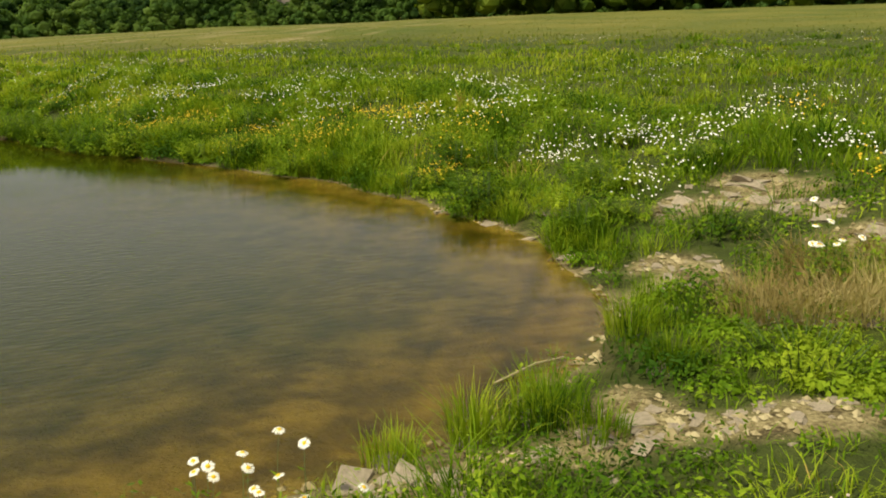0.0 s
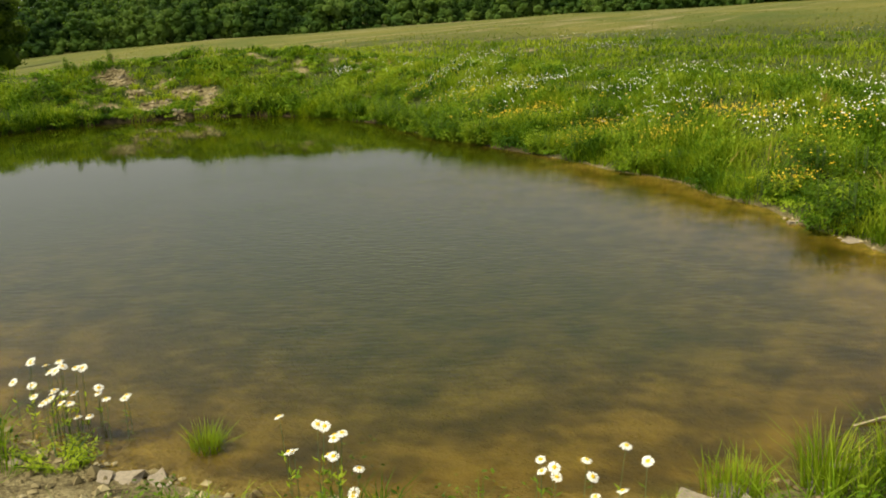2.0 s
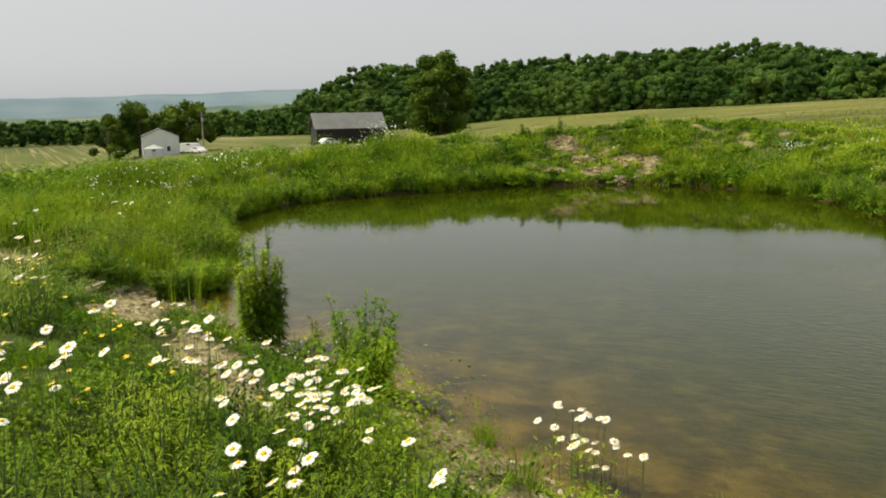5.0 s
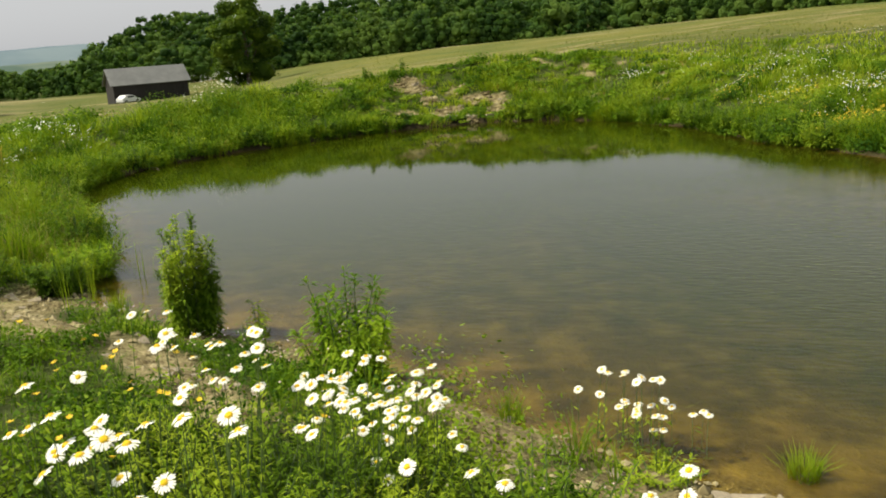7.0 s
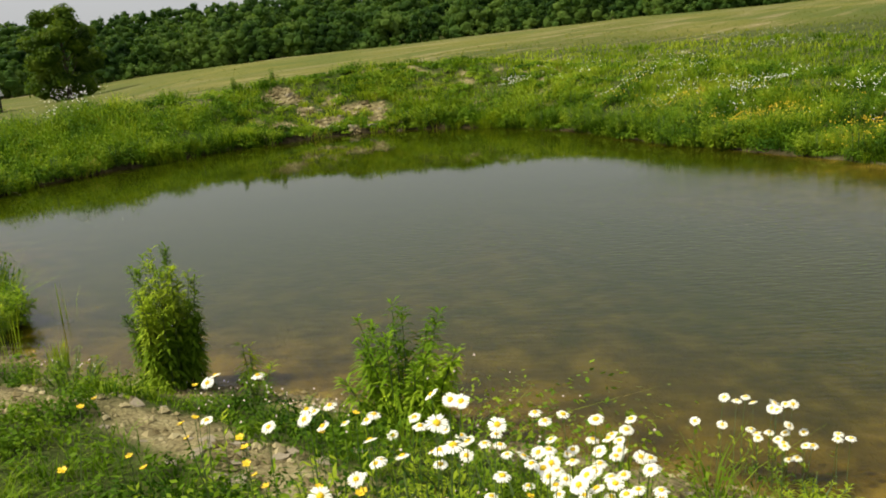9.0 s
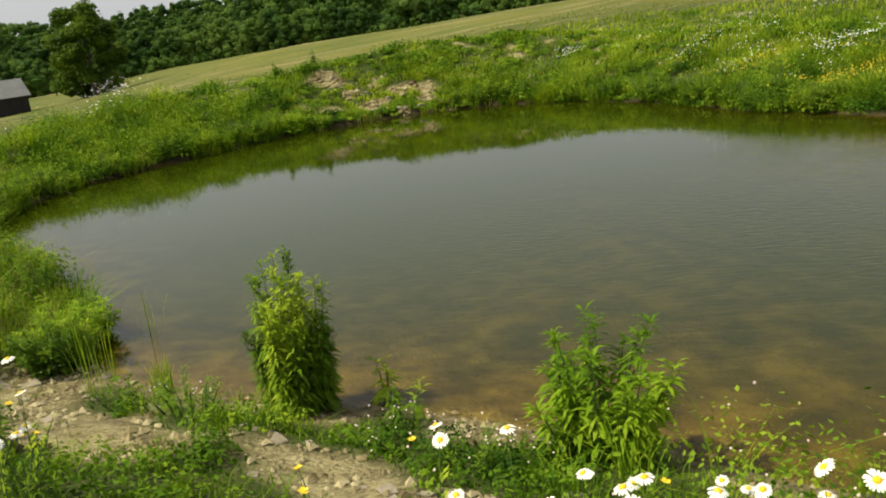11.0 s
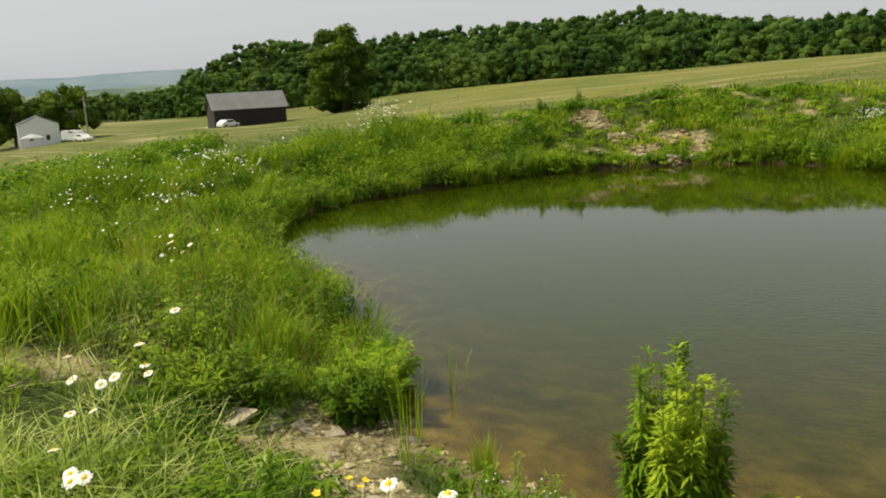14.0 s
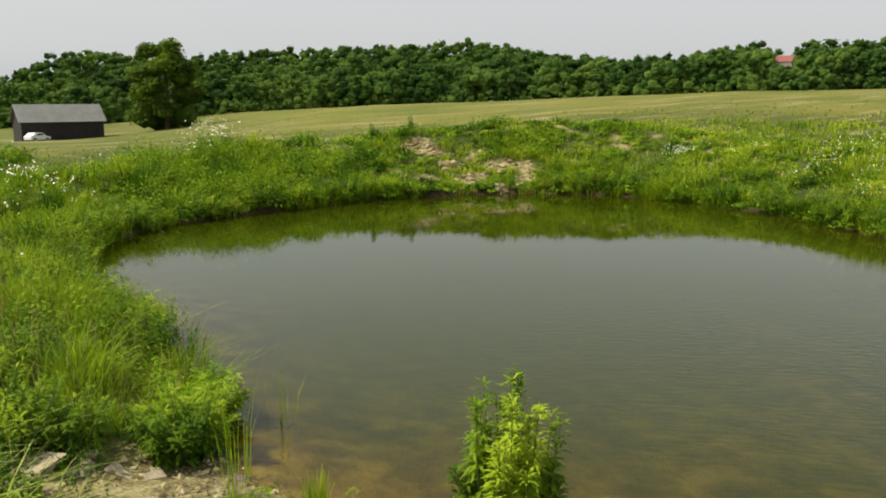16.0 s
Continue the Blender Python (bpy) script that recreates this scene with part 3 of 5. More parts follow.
# ---- farm ----
def gable_house(name, m, w, dep, wall, rise, over, wallm, roofm, label, cat, board=0.0):
    """A house w long along the ridge, dep deep; the front faces -y of its own axes."""
    root = new(name)
    root.matrix_world = m
    for key, y0, turn in (("front", -dep / 2, 0), ("back", dep / 2, 0)):
        bm = bmesh.new()
        box(bm, pose(0, y0, wall / 2 - 0.5), w, 0.2, wall + 1.0)
        part("wall", bm, wallm, root)
    for x0 in (-w / 2, w / 2):
        bm = bmesh.new()
        th = 0.2
        pts = [(-dep / 2, -1.0), (dep / 2, -1.0), (dep / 2, wall), (0, wall + rise), (-dep / 2, wall)]
        a = [bm.verts.new((x0 - th / 2, p[0], p[1])) for p in pts]
        b = [bm.verts.new((x0 + th / 2, p[0], p[1])) for p in pts]
        bm.faces.new(a[::-1])
        bm.faces.new(b)
        for k in range(5):
            bm.faces.new((a[k], a[(k + 1) % 5], b[(k + 1) % 5], b[k]))
        bmesh.ops.recalc_face_normals(bm, faces=bm.faces)
        part("gable_wall", bm, wallm, root)
    ang = math.degrees(math.atan2(rise, dep / 2))
    run = math.hypot(rise, dep / 2) + over
    for s in (-1, 1):
        bm = bmesh.new()
        cx = s * (run / 2) * math.cos(radians(ang))
        cz = wall + rise + 0.12 - (run / 2) * math.sin(radians(ang))
        box(bm, pose(0, cx, cz, -s * ang, 0, 0), w + 2 * over, run, 0.14, 0.02)
        part("roof", bm, roofm, root)
    if board:
        n = int(w / board)
        for k in range(n):
            bm = bmesh.new()
            box(bm, pose(-w / 2 + (k + 0.5) * board, -dep / 2 - 0.12, wall / 2 - 0.1), board * 0.90, 0.03, wall - 0.1 + 0.1 * rng.random())
            part("board", bm, wallm, root)
    return tagged(root, label, cat)


bx, by = polar(68.05, 152)
bz = 2.16 - 152 * math.tan(radians(2.22))
barn = gable_house("barn", pose(bx, by, bz, 0, 0, 81.4), 12.3, 6.2, 2.85, 2.45, 0.55, BARNWOOD, TIN, "long low weathered dark board barn with a dull grey roof", "barn", 0.45)
bm = bmesh.new()
box(bm, pose(1.6, -3.28, 1.1), 2.6, 0.06, 2.3, 0.01)
part("door", bm, BARNWOOD, barn)

hx, hy = polar(80.75, 209)
hz = 2.16 - 209 * math.tan(radians(2.62))
house = gable_house("house", pose(hx, hy, hz, 0, 0, -6), 11.0, 8.0, 4.3, 1.75, 0.25, SIDING, SHINGLE, "white clapboard farmhouse with a grey gable roof", "house")
for yy in (-1.7, 1.7):
    bm = bmesh.new()
    box(bm, pose(5.63, yy, 1.4), 0.05, 0.75, 1.1, 0.01)
    w = part("window", bm, GLASS, house)
    bm = bmesh.new()
    for oy, oz, sy, sz in ((0, 0.6, 0.95, 0.1), (0, -0.6, 0.95, 0.1), (-0.42, 0, 0.1, 1.2), (0.42, 0, 0.1, 1.2)):
        box(bm, pose(5.66, yy + oy, 1.4 + oz), 0.06, sy, sz)
    part("frame", bm, SIDING, w)
rx_, ry_ = polar(21.65, 416)
rz_ = float(height(rx_, ry_))
gable_house("house", pose(rx_, ry_, rz_, 0, 0, 10), 7.0, 6.0, 2.6, 2.6, 0.4, POLE, REDROOF, "distant cottage with a faded red roof among trees", "house")


def build_car(m, label, cat, high=1.45, long=4.4, van=False):
    root = new(cat)
    root.matrix_world = m
    bm = bmesh.new()
    hood = 0.55 if not van else 0.5
    prof = [(-long / 2, 0.3), (long / 2, 0.3), (long / 2, 0.75), (long * 0.27, 0.88), (long * 0.14, high - 0.04), (-long * 0.25, high), (-long * 0.42, 0.98), (-long / 2, 0.85)]
    if van:
        prof = [(-long / 2, 0.35), (long / 2, 0.35), (long / 2, 1.0), (long * 0.40, 1.2), (long * 0.30, high - 0.1), (long * 0.22, high), (-long / 2 + 0.1, high), (-long / 2, high - 0.15)]
    a = [bm.verts.new((p, -0.85, q)) for p, q in prof]
    b = [bm.verts.new((p, 0.85, q)) for p, q in prof]
    bm.faces.new(a)
    bm.faces.new(b[::-1])
    for k in range(len(prof)):
        bm.faces.new((a[k], b[k], b[(k + 1) % len(prof)], a[(k + 1) % len(prof)]))
    bmesh.ops.recalc_face_normals(bm, faces=bm.faces)
    bmesh.ops.bevel(bm, geom=list(bm.edges), offset=0.07, segments=2, affect="EDGES")
    part("body", bm, CARPAINT, root)
    for s in (-1, 1):
        bm = bmesh.new()
        box(bm, pose(-long * 0.04, s * 0.855, high - 0.27), long * (0.34 if not van else 0.2), 0.03, 0.3, 0.01)
        part("window", bm, GLASS, root)
        for x0 in (-long * 0.31, long * 0.31):
            bm = bmesh.new()
            bmesh.ops.create_cone(bm, cap_ends=True, segments=18, radius1=0.32, radius2=0.32, depth=0.2, matrix=pose(x0, s * 0.8, 0.32, 90, 0, 0))
            wh = part("wheel", bm, RUBBER, root)
            bm = bmesh.new()
            bmesh.ops.create_cone(bm, cap_ends=True, segments=14, radius1=0.18, radius2=0.16, depth=0.04, matrix=pose(x0, s * 0.91, 0.32, 90, 0, 0))
            part("rim", bm, METAL, wh)
    return tagged(root, label, cat)


def farm_place(az, dist, el):
    x, y = polar(az, dist)
    return x, y, max(2.16 + dist * math.tan(radians(el)), float(height(x, y)))


build_car(pose(*farm_place(69.3, 146, -2.42), 0, 0, 110), "white saloon car parked in front of the barn", "car", 1.4, 3.7)
build_car(pose(*farm_place(78.7, 190, -2.9), 0, 0, 40), "white van parked in the farmyard", "van", 2.3, 5.2, True)
build_car(pose(*farm_place(78.2, 183, -2.98), 0, 0, 20), "white car parked beside the van", "car")


def build_canopy(m):
    root = new("garden_canopy")
    root.matrix_world = m
    bm = bmesh.new()
    top = bm.verts.new((0, 0, 2.6))
    ring = [bm.verts.new((math.cos(a) * 2.2, math.sin(a) * 2.2, 1.75)) for a in (k * math.pi / 4 for k in range(8))]
    low = [bm.verts.new((v.co.x, v.co.y, 1.55)) for v in ring]
    for k in range(8):
        bm.faces.new((top, ring[k], ring[(k + 1) % 8]))
        bm.faces.new((ring[k], low[k], low[(k + 1) % 8], ring[(k + 1) % 8]))
    bmesh.ops.solidify(bm, geom=bm.faces[:], thickness=0.03)
    part("canopy", bm, SIDING, root)
    for k in range(4):
        bm = bmesh.new()
        a = k * math.pi / 2
        tube(bm, [(math.cos(a) * 1.9, math.sin(a) * 1.9, -0.8), (math.cos(a) * 1.9, math.sin(a) * 1.9, 1.8)], [0.05, 0.05], 6)
        part("post", bm, METAL, root)
    return tagged(root, "white fabric garden canopy standing by the house", "canopy")


build_canopy(pose(*farm_place(81.1, 192, -2.78)))


def build_pole(az, dist, el, tall):
    root = new("utility_pole")
    root.location = farm_place(az, dist, el)
    bm = bmesh.new()
    tube(bm, [(0, 0, -1), (0, 0, tall)], [0.2, 0.15], 8)
    part("pole", bm, POLE, root)
    bm = bmesh.new()
    box(bm, pose(0, 0, tall - 0.6), 0.12, 2.0, 0.12, 0.01)
    part("crossarm", bm, POLE, root)
    bm = bmesh.new()
    bmesh.ops.create_cone(bm, cap_ends=True, segments=12, radius1=0.28, radius2=0.28, depth=0.8, matrix=pose(0.4, 0, tall - 1.6))
    part("transformer", bm, METAL, root)
    return tagged(root, "grey wooden utility pole with a crossarm", "pole")


build_pole(77.9, 185, -2.55, 8.4)


# ---- grass and herbs ----
MID = (-1.8, 1.2)


def scatter(n, lo, hi, power, az0=-75, az1=125):
    """Ground places thinning out with distance from the path's middle."""
    u = rng.random(n)
    q = 1 - power
    r = (lo ** q + u * (hi ** q - lo ** q)) ** (1 / q)
    a = np.radians(rng.uniform(az0, az1, n))
    return MID[0] - np.sin(a) * r, MID[1] + np.cos(a) * r, r


def sides(x, y):
    """How far a place belongs to the trodden south shore, and to the rank south-west and west banks."""
    d, th = shore(x, y)
    south = sstep(0.15, 0.6, -np.sin(th)) * sstep(-8.9, -8.2, x)
    west = sstep(8.3, 9.2, -np.asarray(x)) * sstep(-2, 1, np.asarray(y))
    return d, south, west


def tallness(x, y):
    """How high the growth stands: in lumps on the banks, low on the trodden shores and out in the meadow."""
    d, south, west = sides(x, y)
    lump = sstep(0.40, 0.66, vnoise(x, y, 1.0, 21))
    t = 0.07 + 0.35 * lump + 0.24 * (vnoise(x, y, 0.42, 22) - 0.5) + 0.13 * west * (1 - sstep(11.5, 14.0, np.asarray(y))) - 0.03 * south
    t = t * (1 - 0.45 * sstep(3.0, 6.0, d) * (1 - 0.5 * west))
    trod = 1 - sstep(0.6, 1.25, np.hypot((np.asarray(x) + 6.3) / 2.6, (np.asarray(y) - 1.35) / 0.95))
    east = sstep(0.2, 0.9, np.asarray(x)) * (1 - sstep(9.0, 10.5, y))
    crest = sstep(1.0, 2.6, d) * sstep(11.5, 14.0, y)
    stony = 1 - sstep(0.5, 1.2, np.hypot((np.asarray(x) + 17.9) / 2.3, (np.asarray(y) - 15.4) / 1.5))
    t = t * (1 - 0.5 * crest) * (1 - 0.6 * stony)
    return np.clip(t * (0.55 + 0.45 * sstep(0.0, 0.7, d)) * (1 - 0.6 * trod) * (1 - 0.45 * east), 0.05, 0.55)


def bank(n, lo, hi, a0=-0.75, a1=3.9):
    """Places on the pond's banks, between two distances from the waterline."""
    a = rng.uniform(a0, a1, n)
    want = lo + (hi - lo) * rng.random(n) ** 1.25
    r = np.full(n, 9.0)
    for k in range(14):
        x, y = POND[0] + np.cos(a) * r, POND[1] + np.sin(a) * r
        r = r + 0.8 * (want - shore(x, y)[0])
    return x, y, np.hypot(x - MID[0], y - MID[1])


def blades(x, y, h, w, lean=0.35, out=None, z=None):
    """Bent, tapering grass blades; out: the way each one leans, in radians."""
    n = len(x)
    z = height(x, y) - 0.015 if z is None else z
    P = np.stack([x, y, z], 1)
    b = rng.random(n) * 6.283 if out is None else out + rng.normal(0, 0.5, n)
    a = b + rng.normal(1.57, 0.5, n)
    side = np.stack([np.cos(a), np.sin(a), 0 * a], 1) * np.asarray(w).reshape(-1, 1) * 0.5
    k = np.abs(rng.normal(0, lean, n)) + lean * 0.3
    ln = np.asarray(h) * k
    fwd = np.stack([np.cos(b) * ln, np.sin(b) * ln, 0 * b], 1)
    up = np.stack([0 * a, 0 * a, np.asarray(h) / np.sqrt(1 + 0.4 * k * k)], 1)
    V = np.stack([P - side, P + side, P + 0.6 * up + 0.32 * fwd - side * 0.8, P + 0.6 * up + 0.32 * fwd + side * 0.8, P + up * 0.95 + fwd], 1).reshape(-1, 3)
    o = 5 * np.arange(n)[:, None]
    F = np.concatenate([o + np.array([0, 1, 3]), o + np.array([0, 3, 2]), o + np.array([2, 3, 4])], 1).reshape(-1, 3)
    return V, F


def tufts(x, y, h, rad, per, w, lean):
    """Blades springing from tuft centres and leaning outwards."""
    n = len(x)
    k = np.repeat(np.arange(n), per)
    a = rng.random(len(k)) * 6.283
    q = rad[k] * np.sqrt(rng.random(len(k)))
    bx_, by_ = x[k] + np.cos(a) * q, y[k] + np.sin(a) * q
    return blades(bx_, by_, h[k] * rng.uniform(0.55, 1.15, len(k)), w[k] * rng.uniform(0.7, 1.4, len(k)), lean, a)


def build_grass():
    # tufted meadow grass on the near and middle banks, in patches
    x, y, r = scatter(15500, 0.9, 30, 0.5)
    d, south, west = sides(x, y)
    keep = (d > 0.02) & (rng.random(len(x)) > bare(x, y) * 0.96) & (hayfield(x, y) < 0.3 + 0.6 * rng.random(len(x)))
    keep &= vnoise(x, y, 0.7, 23) + 0.2 * rng.random(len(x)) > 0.56 + 0.06 * south
    x, y, r = x[keep], y[keep], r[keep]
    thin = (np.hypot((x + 2.6) / 2.4, (y - 1.4) / 1.3) > 1) | (rng.random(len(x)) > 0.95)
    x, y, r = x[thin], y[thin], r[thin]
    h = (tallness(x, y) * 0.75 + 0.10) * rng.uniform(0.6, 1.35, len(x))
    v, f = tufts(x, y, h, 0.03 + 0.006 * r, 15, np.maximum(0.006, 0.0011 * r), 0.85)
    tagged(new("grass", raw_mesh("grass", v, f, GRASS)), "rank green meadow grass on the banks", "grass", kind="stuff")
    # grass in bunches on the far banks
    x, y, r = bank(3000, 0.03, 4.2, 0.1, 3.95)
    keep = (r > 9) & (rng.random(len(x)) > bare(x, y) * 1.05) & (vnoise(x, y, 0.55, 24) + 0.25 * rng.random(len(x)) > 0.56)
    x, y, r = x[keep], y[keep], r[keep]
    h = (0.10 + 0.95 * tallness(x, y)) * rng.uniform(0.5, 1.2, len(x))
    v, f = tufts(x, y, h, 0.04 + 0.004 * r, 16, 0.0010 * r, 0.6)
    tagged(new("bank_grass", raw_mesh("bank_grass", v, f, GRASS)), "bunches of green grass on the far banks", "grass", kind="stuff")
    # brighter grass standing among the herbs of the far and western banks
    x, y, r = bank(5200, 0.03, 3.4, 0.5, 4.6)
    keep = (r > 6.5) & (rng.random(len(x)) > bare(x, y) * 1.05) & (vnoise(x, y, 0.8, 29) + 0.3 * rng.random(len(x)) > 0.62)
    x, y, r = x[keep], y[keep], r[keep]
    h = (0.12 + 0.8 * tallness(x, y)) * rng.uniform(0.6, 1.25, len(x))
    v, f = tufts(x, y, h, 0.03 + 0.004 * r, 14, np.maximum(0.006, 0.0009 * r), 0.45)
    tagged(new("bank_grass", raw_mesh("bank_grass", v, f, MEADOW)), "yellow-green grass standing among the herbs", "grass", kind="stuff")
    # short turf between the taller growth
    x, y, r = scatter(60000, 0.8, 24, 0.35)
    d, south, west = sides(x, y)
    keep = (d > 0.03) & (bare(x, y) < 0.15 + 0.3 * rng.random(len(x)))
    keep &= (r < 7.5) | (d > 3.5) | (rng.random(len(x)) > 0.6)
    keep &= (np.hypot((x + 2.3) / 1.9, (y - 1.5) / 1.1) > 1) | (rng.random(len(x)) > 0.75)
    x, y, r = x[keep], y[keep], r[keep]
    v, f = blades(x, y, rng.uniform(0.05, 0.13, len(x)), np.maximum(0.007, 0.0016 * r), 0.9)
    tagged(new("turf", raw_mesh("turf", v, f, HERB)), "short green turf between the taller plants", "grass", kind="stuff")
    x, y, r = scatter(9000, 0.8, 13, 0.3, 125, 285)
    v, f = blades(x, y, rng.uniform(0.06, 0.2, len(x)), np.maximum(0.008, 0.0018 * r), 0.7)
    tagged(new("lawn", raw_mesh("lawn", v, f, GRASS)), "trodden green meadow grass on the near side", "grass", kind="stuff")
    # lush leaning grass along the waterline
    x, y, r = bank(5200, 0.0, 0.5)
    d, south, west = sides(x, y)
    keep = (vnoise(x, y, 0.8, 31) + 0.2 * rng.random(len(x)) > 0.66 + 0.06 * (x > -3.5)) & (south < 0.5) & (r > 3) & (bare(x, y) < 0.6) & (np.hypot(x + 17.0, y - 15.2) > 1.3)
    x, y, r, west = x[keep], y[keep], r[keep], west[keep]
    v, f = tufts(x, y, rng.uniform(0.10, 0.42, len(x)), 0.03 + 0.005 * r, 14, np.maximum(0.005, 0.0009 * r), 0.6)
    tagged(new("shore_grass", raw_mesh("shore_grass", v, f, FRINGE)), "bright yellow-green grass fringing the water", "grass", kind="stuff")
    # cut grass lying in swathes on the south-west bank
    x, y = np.concatenate([rng.normal(-7.55, 0.42, 110), rng.uniform(-13, -7.6, 260)]), np.concatenate([rng.normal(0.5, 0.26, 110), rng.uniform(-1.2, 1.5, 260)])
    v, f = tufts(x, y, rng.uniform(0.16, 0.34, len(x)), np.full(len(x), 0.10), 10, np.full(len(x), 0.008), 1.5)
    tagged(new("cut_grass", raw_mesh("cut_grass", v, f, PALE)), "pale cut grass lying in swathes on the bank", "grass", kind="stuff")
    # tall thin seed heads over the rank south-west bank
    x, y, r = bank(1100, 0.1, 1.9, 3.6, 4.6)
    x, y, r = x[r > 5], y[r > 5], r[r > 5]
    v, f = blades(x, y, rng.uniform(0.30, 0.55, len(x)), np.full(len(x), 0.004), 0.3)
    tagged(new("seed_stalks", raw_mesh("seed_stalks", v, f, TAN)), "thin dry seed stalks standing over the grass", "grass", kind="stuff")
    # low bright grass behind the northern bank
    x, y, r = bank(16000, 1.8, 14.0, -0.1, 2.2)
    keep = (bare(x, y) < 0.3) & (vnoise(x, y, 1.4, 27) + 0.4 * rng.random(len(x)) > 0.45)
    x, y, r = x[keep], y[keep], r[keep]
    v, f = blades(x, y, rng.uniform(0.10, 0.26, len(x)), 0.0013 * r, 0.6)
    tagged(new("meadow", raw_mesh("meadow", v, f, MEADOW)), "low yellow-green meadow grass behind the bank", "grass", kind="stuff")
    # open fields
    x, y, r = scatter(62000, 14, 170, 1.1, -45, 105)
    d, th = shore(x, y)
    hay = hayfield(x, y)
    low = 1 - 0.5 * sstep(30, 60, r)
    pick = (d > 4) & (hay < 0.5 + 0.4 * rng.random(len(x)))
    v, f = blades(x[pick], y[pick], (low * rng.uniform(0.06, 0.20, len(x)))[pick], 0.0009 * r[pick], 0.9)
    tagged(new("meadow", raw_mesh("meadow", v, f, GRASS_FAR)), "green meadow grass beyond the pond", "grass", kind="stuff")
    pick = (d > 4) & ~pick
    v, f = blades(x[pick], y[pick], (low * rng.uniform(0.05, 0.17, len(x)))[pick], 0.0007 * r[pick], 1.0)
    tagged(new("hay_meadow", raw_mesh("hay_meadow", v, f, HAY)), "ripening straw-coloured hay grass in the open field", "grass", kind="stuff")


def mounds(x, y, rad, tall, per, leaf, aspect=0.6):
    """Leafy clumps: leaves over uneven domes, with dark gaps between clumps."""
    k = np.repeat(np.arange(len(x)), per)
    n = len(k)
    D = unit(n)
    D[:, 2] = np.abs(D[:, 2])
    q = 0.55 + 0.5 * rng.random(n) ** 0.7
    wob = 1 + 0.35 * np.sin(3 * np.arctan2(D[:, 1], D[:, 0]) + k)
    px, py = x[k] + D[:, 0] * rad[k] * q * wob, y[k] + D[:, 1] * rad[k] * q * wob
    z = height(x, y)[k] + 0.02 + D[:, 2] * tall[k] * q
    N = D + 0.5 * unit(n) + np.array([0, 0, 0.15])
    N /= np.linalg.norm(N, axis=1, keepdims=True)
    return leaf_quads(np.stack([px, py, np.maximum(z, height(px, py) + 0.01)], 1), N, leaf[k] * rng.uniform(0.6, 1.5, n), aspect)


def build_herbs():
    """Leafy growth in lumps with gaps between: finer near the path, coarser on the far banks."""
    sets = []
    near = scatter(3300, 0.8, 7.0, 0.2)
    mid = bank(2300, 0.04, 3.4, -0.75, 4.75)
    far = bank(4300, 0.03, 5.0, 0.15, 3.95)
    for (x, y, r), lo, hi, per, leaf in ((near, 0.8, 7.0, 60, 0.028), (mid, 5.5, 12.5, 84, 0.038), (far, 11.0, 26.0, 68, 0.0)):
        d, south, west = sides(x, y)
        keep = (r > lo) & (r < hi) & (d > 0.04 + 0.08 * south) & (rng.random(len(x)) > bare(x, y) * 1.2) & (hayfield(x, y) < 0.55)
        keep &= vnoise(x, y, 0.7, 43) + 0.35 * rng.random(len(x)) > 0.54
        x, y, r = x[keep], y[keep], r[keep]
        tall = (tallness(x, y) + 0.03) * rng.uniform(0.5, 1.3, len(x))
        rad = tall * rng.uniform(0.6, 1.0, len(x)) + 0.05 + 0.003 * r
        sets.append(mounds(x, y, rad, tall, per, np.full(len(x), leaf) if leaf else 0.0029 * r, 0.5))
    v, f = join(sets)
    tagged(new("herbs", raw_mesh("herbs", v, f, HERB)), "leafy green clover and meadow herbs in clumps", "herbs", kind="stuff")


def build_strip():
    """A strip of tall dark weeds along the meadow's edge."""
    t = rng.random(420)
    x = -23 - 19 * t + rng.normal(0, 0.5, 420)
    y = 1.0 + 11.5 * t ** 1.2 + rng.normal(0, 0.8, 420)
    tall = rng.uniform(0.4, 0.95, 420)
    v, f = mounds(x, y, tall * 0.9, tall, 60, np.full(420, 0.13))
    tagged(new("weed_strip", raw_mesh("weed_strip", v, f, DARKWEED)), "strip of tall dark green weeds along the mown meadow", "weeds", kind="stuff")


build_grass()
build_herbs()
build_strip()


# ---- tall weeds ----
def leafy_stem(P0, tall, lean, leaves, size, sets, out=None):
    """A stem with drooping lance leaves all round; returns the stem's points."""
    ts = np.linspace(0, 1, 6)
    a = rng.random() * 6.283 if out is None else out
    pts = [(P0[0] + math.cos(a) * lean * t ** 1.6, P0[1] + math.sin(a) * lean * t ** 1.6, P0[2] + tall * t) for t in ts]
    t = 0.05 + 0.95 * rng.random(leaves) ** 0.7
    base = np.stack([np.interp(t, ts, [p[k] for p in pts]) for k in range(3)], 1)
    b = rng.random(leaves) * 6.283
    rise = np.where(t > 0.85, 0.55, -0.35 + 0.5 * t)
    D = np.stack([np.cos(b), np.sin(b), rise + rng.normal(0, 0.25, leaves)], 1)
    D /= np.linalg.norm(D, axis=1, keepdims=True)
    L = size * (1.05 - 0.45 * t) * rng.uniform(0.7, 1.3, leaves)
    S = np.cross(D, [0, 0, 1.0])
    S /= np.linalg.norm(S, axis=1, keepdims=True)
    Lc, w = L[:, None], (L * 0.105)[:, None]
    midp = base + D * Lc * 0.5 + np.array([0, 0, 1]) * Lc * 0.06
    tip = base + D * Lc - np.array([0, 0, 1]) * Lc * 0.18
    v = np.stack([base, midp - S * w, midp + S * w, tip], 1).reshape(-1, 3)
    o = 4 * np.arange(leaves)[:, None]
    sets.append((v, np.concatenate([o + np.array([0, 2, 1]), o + np.array([1, 2, 3])], 1).reshape(-1, 3)))
    return pts


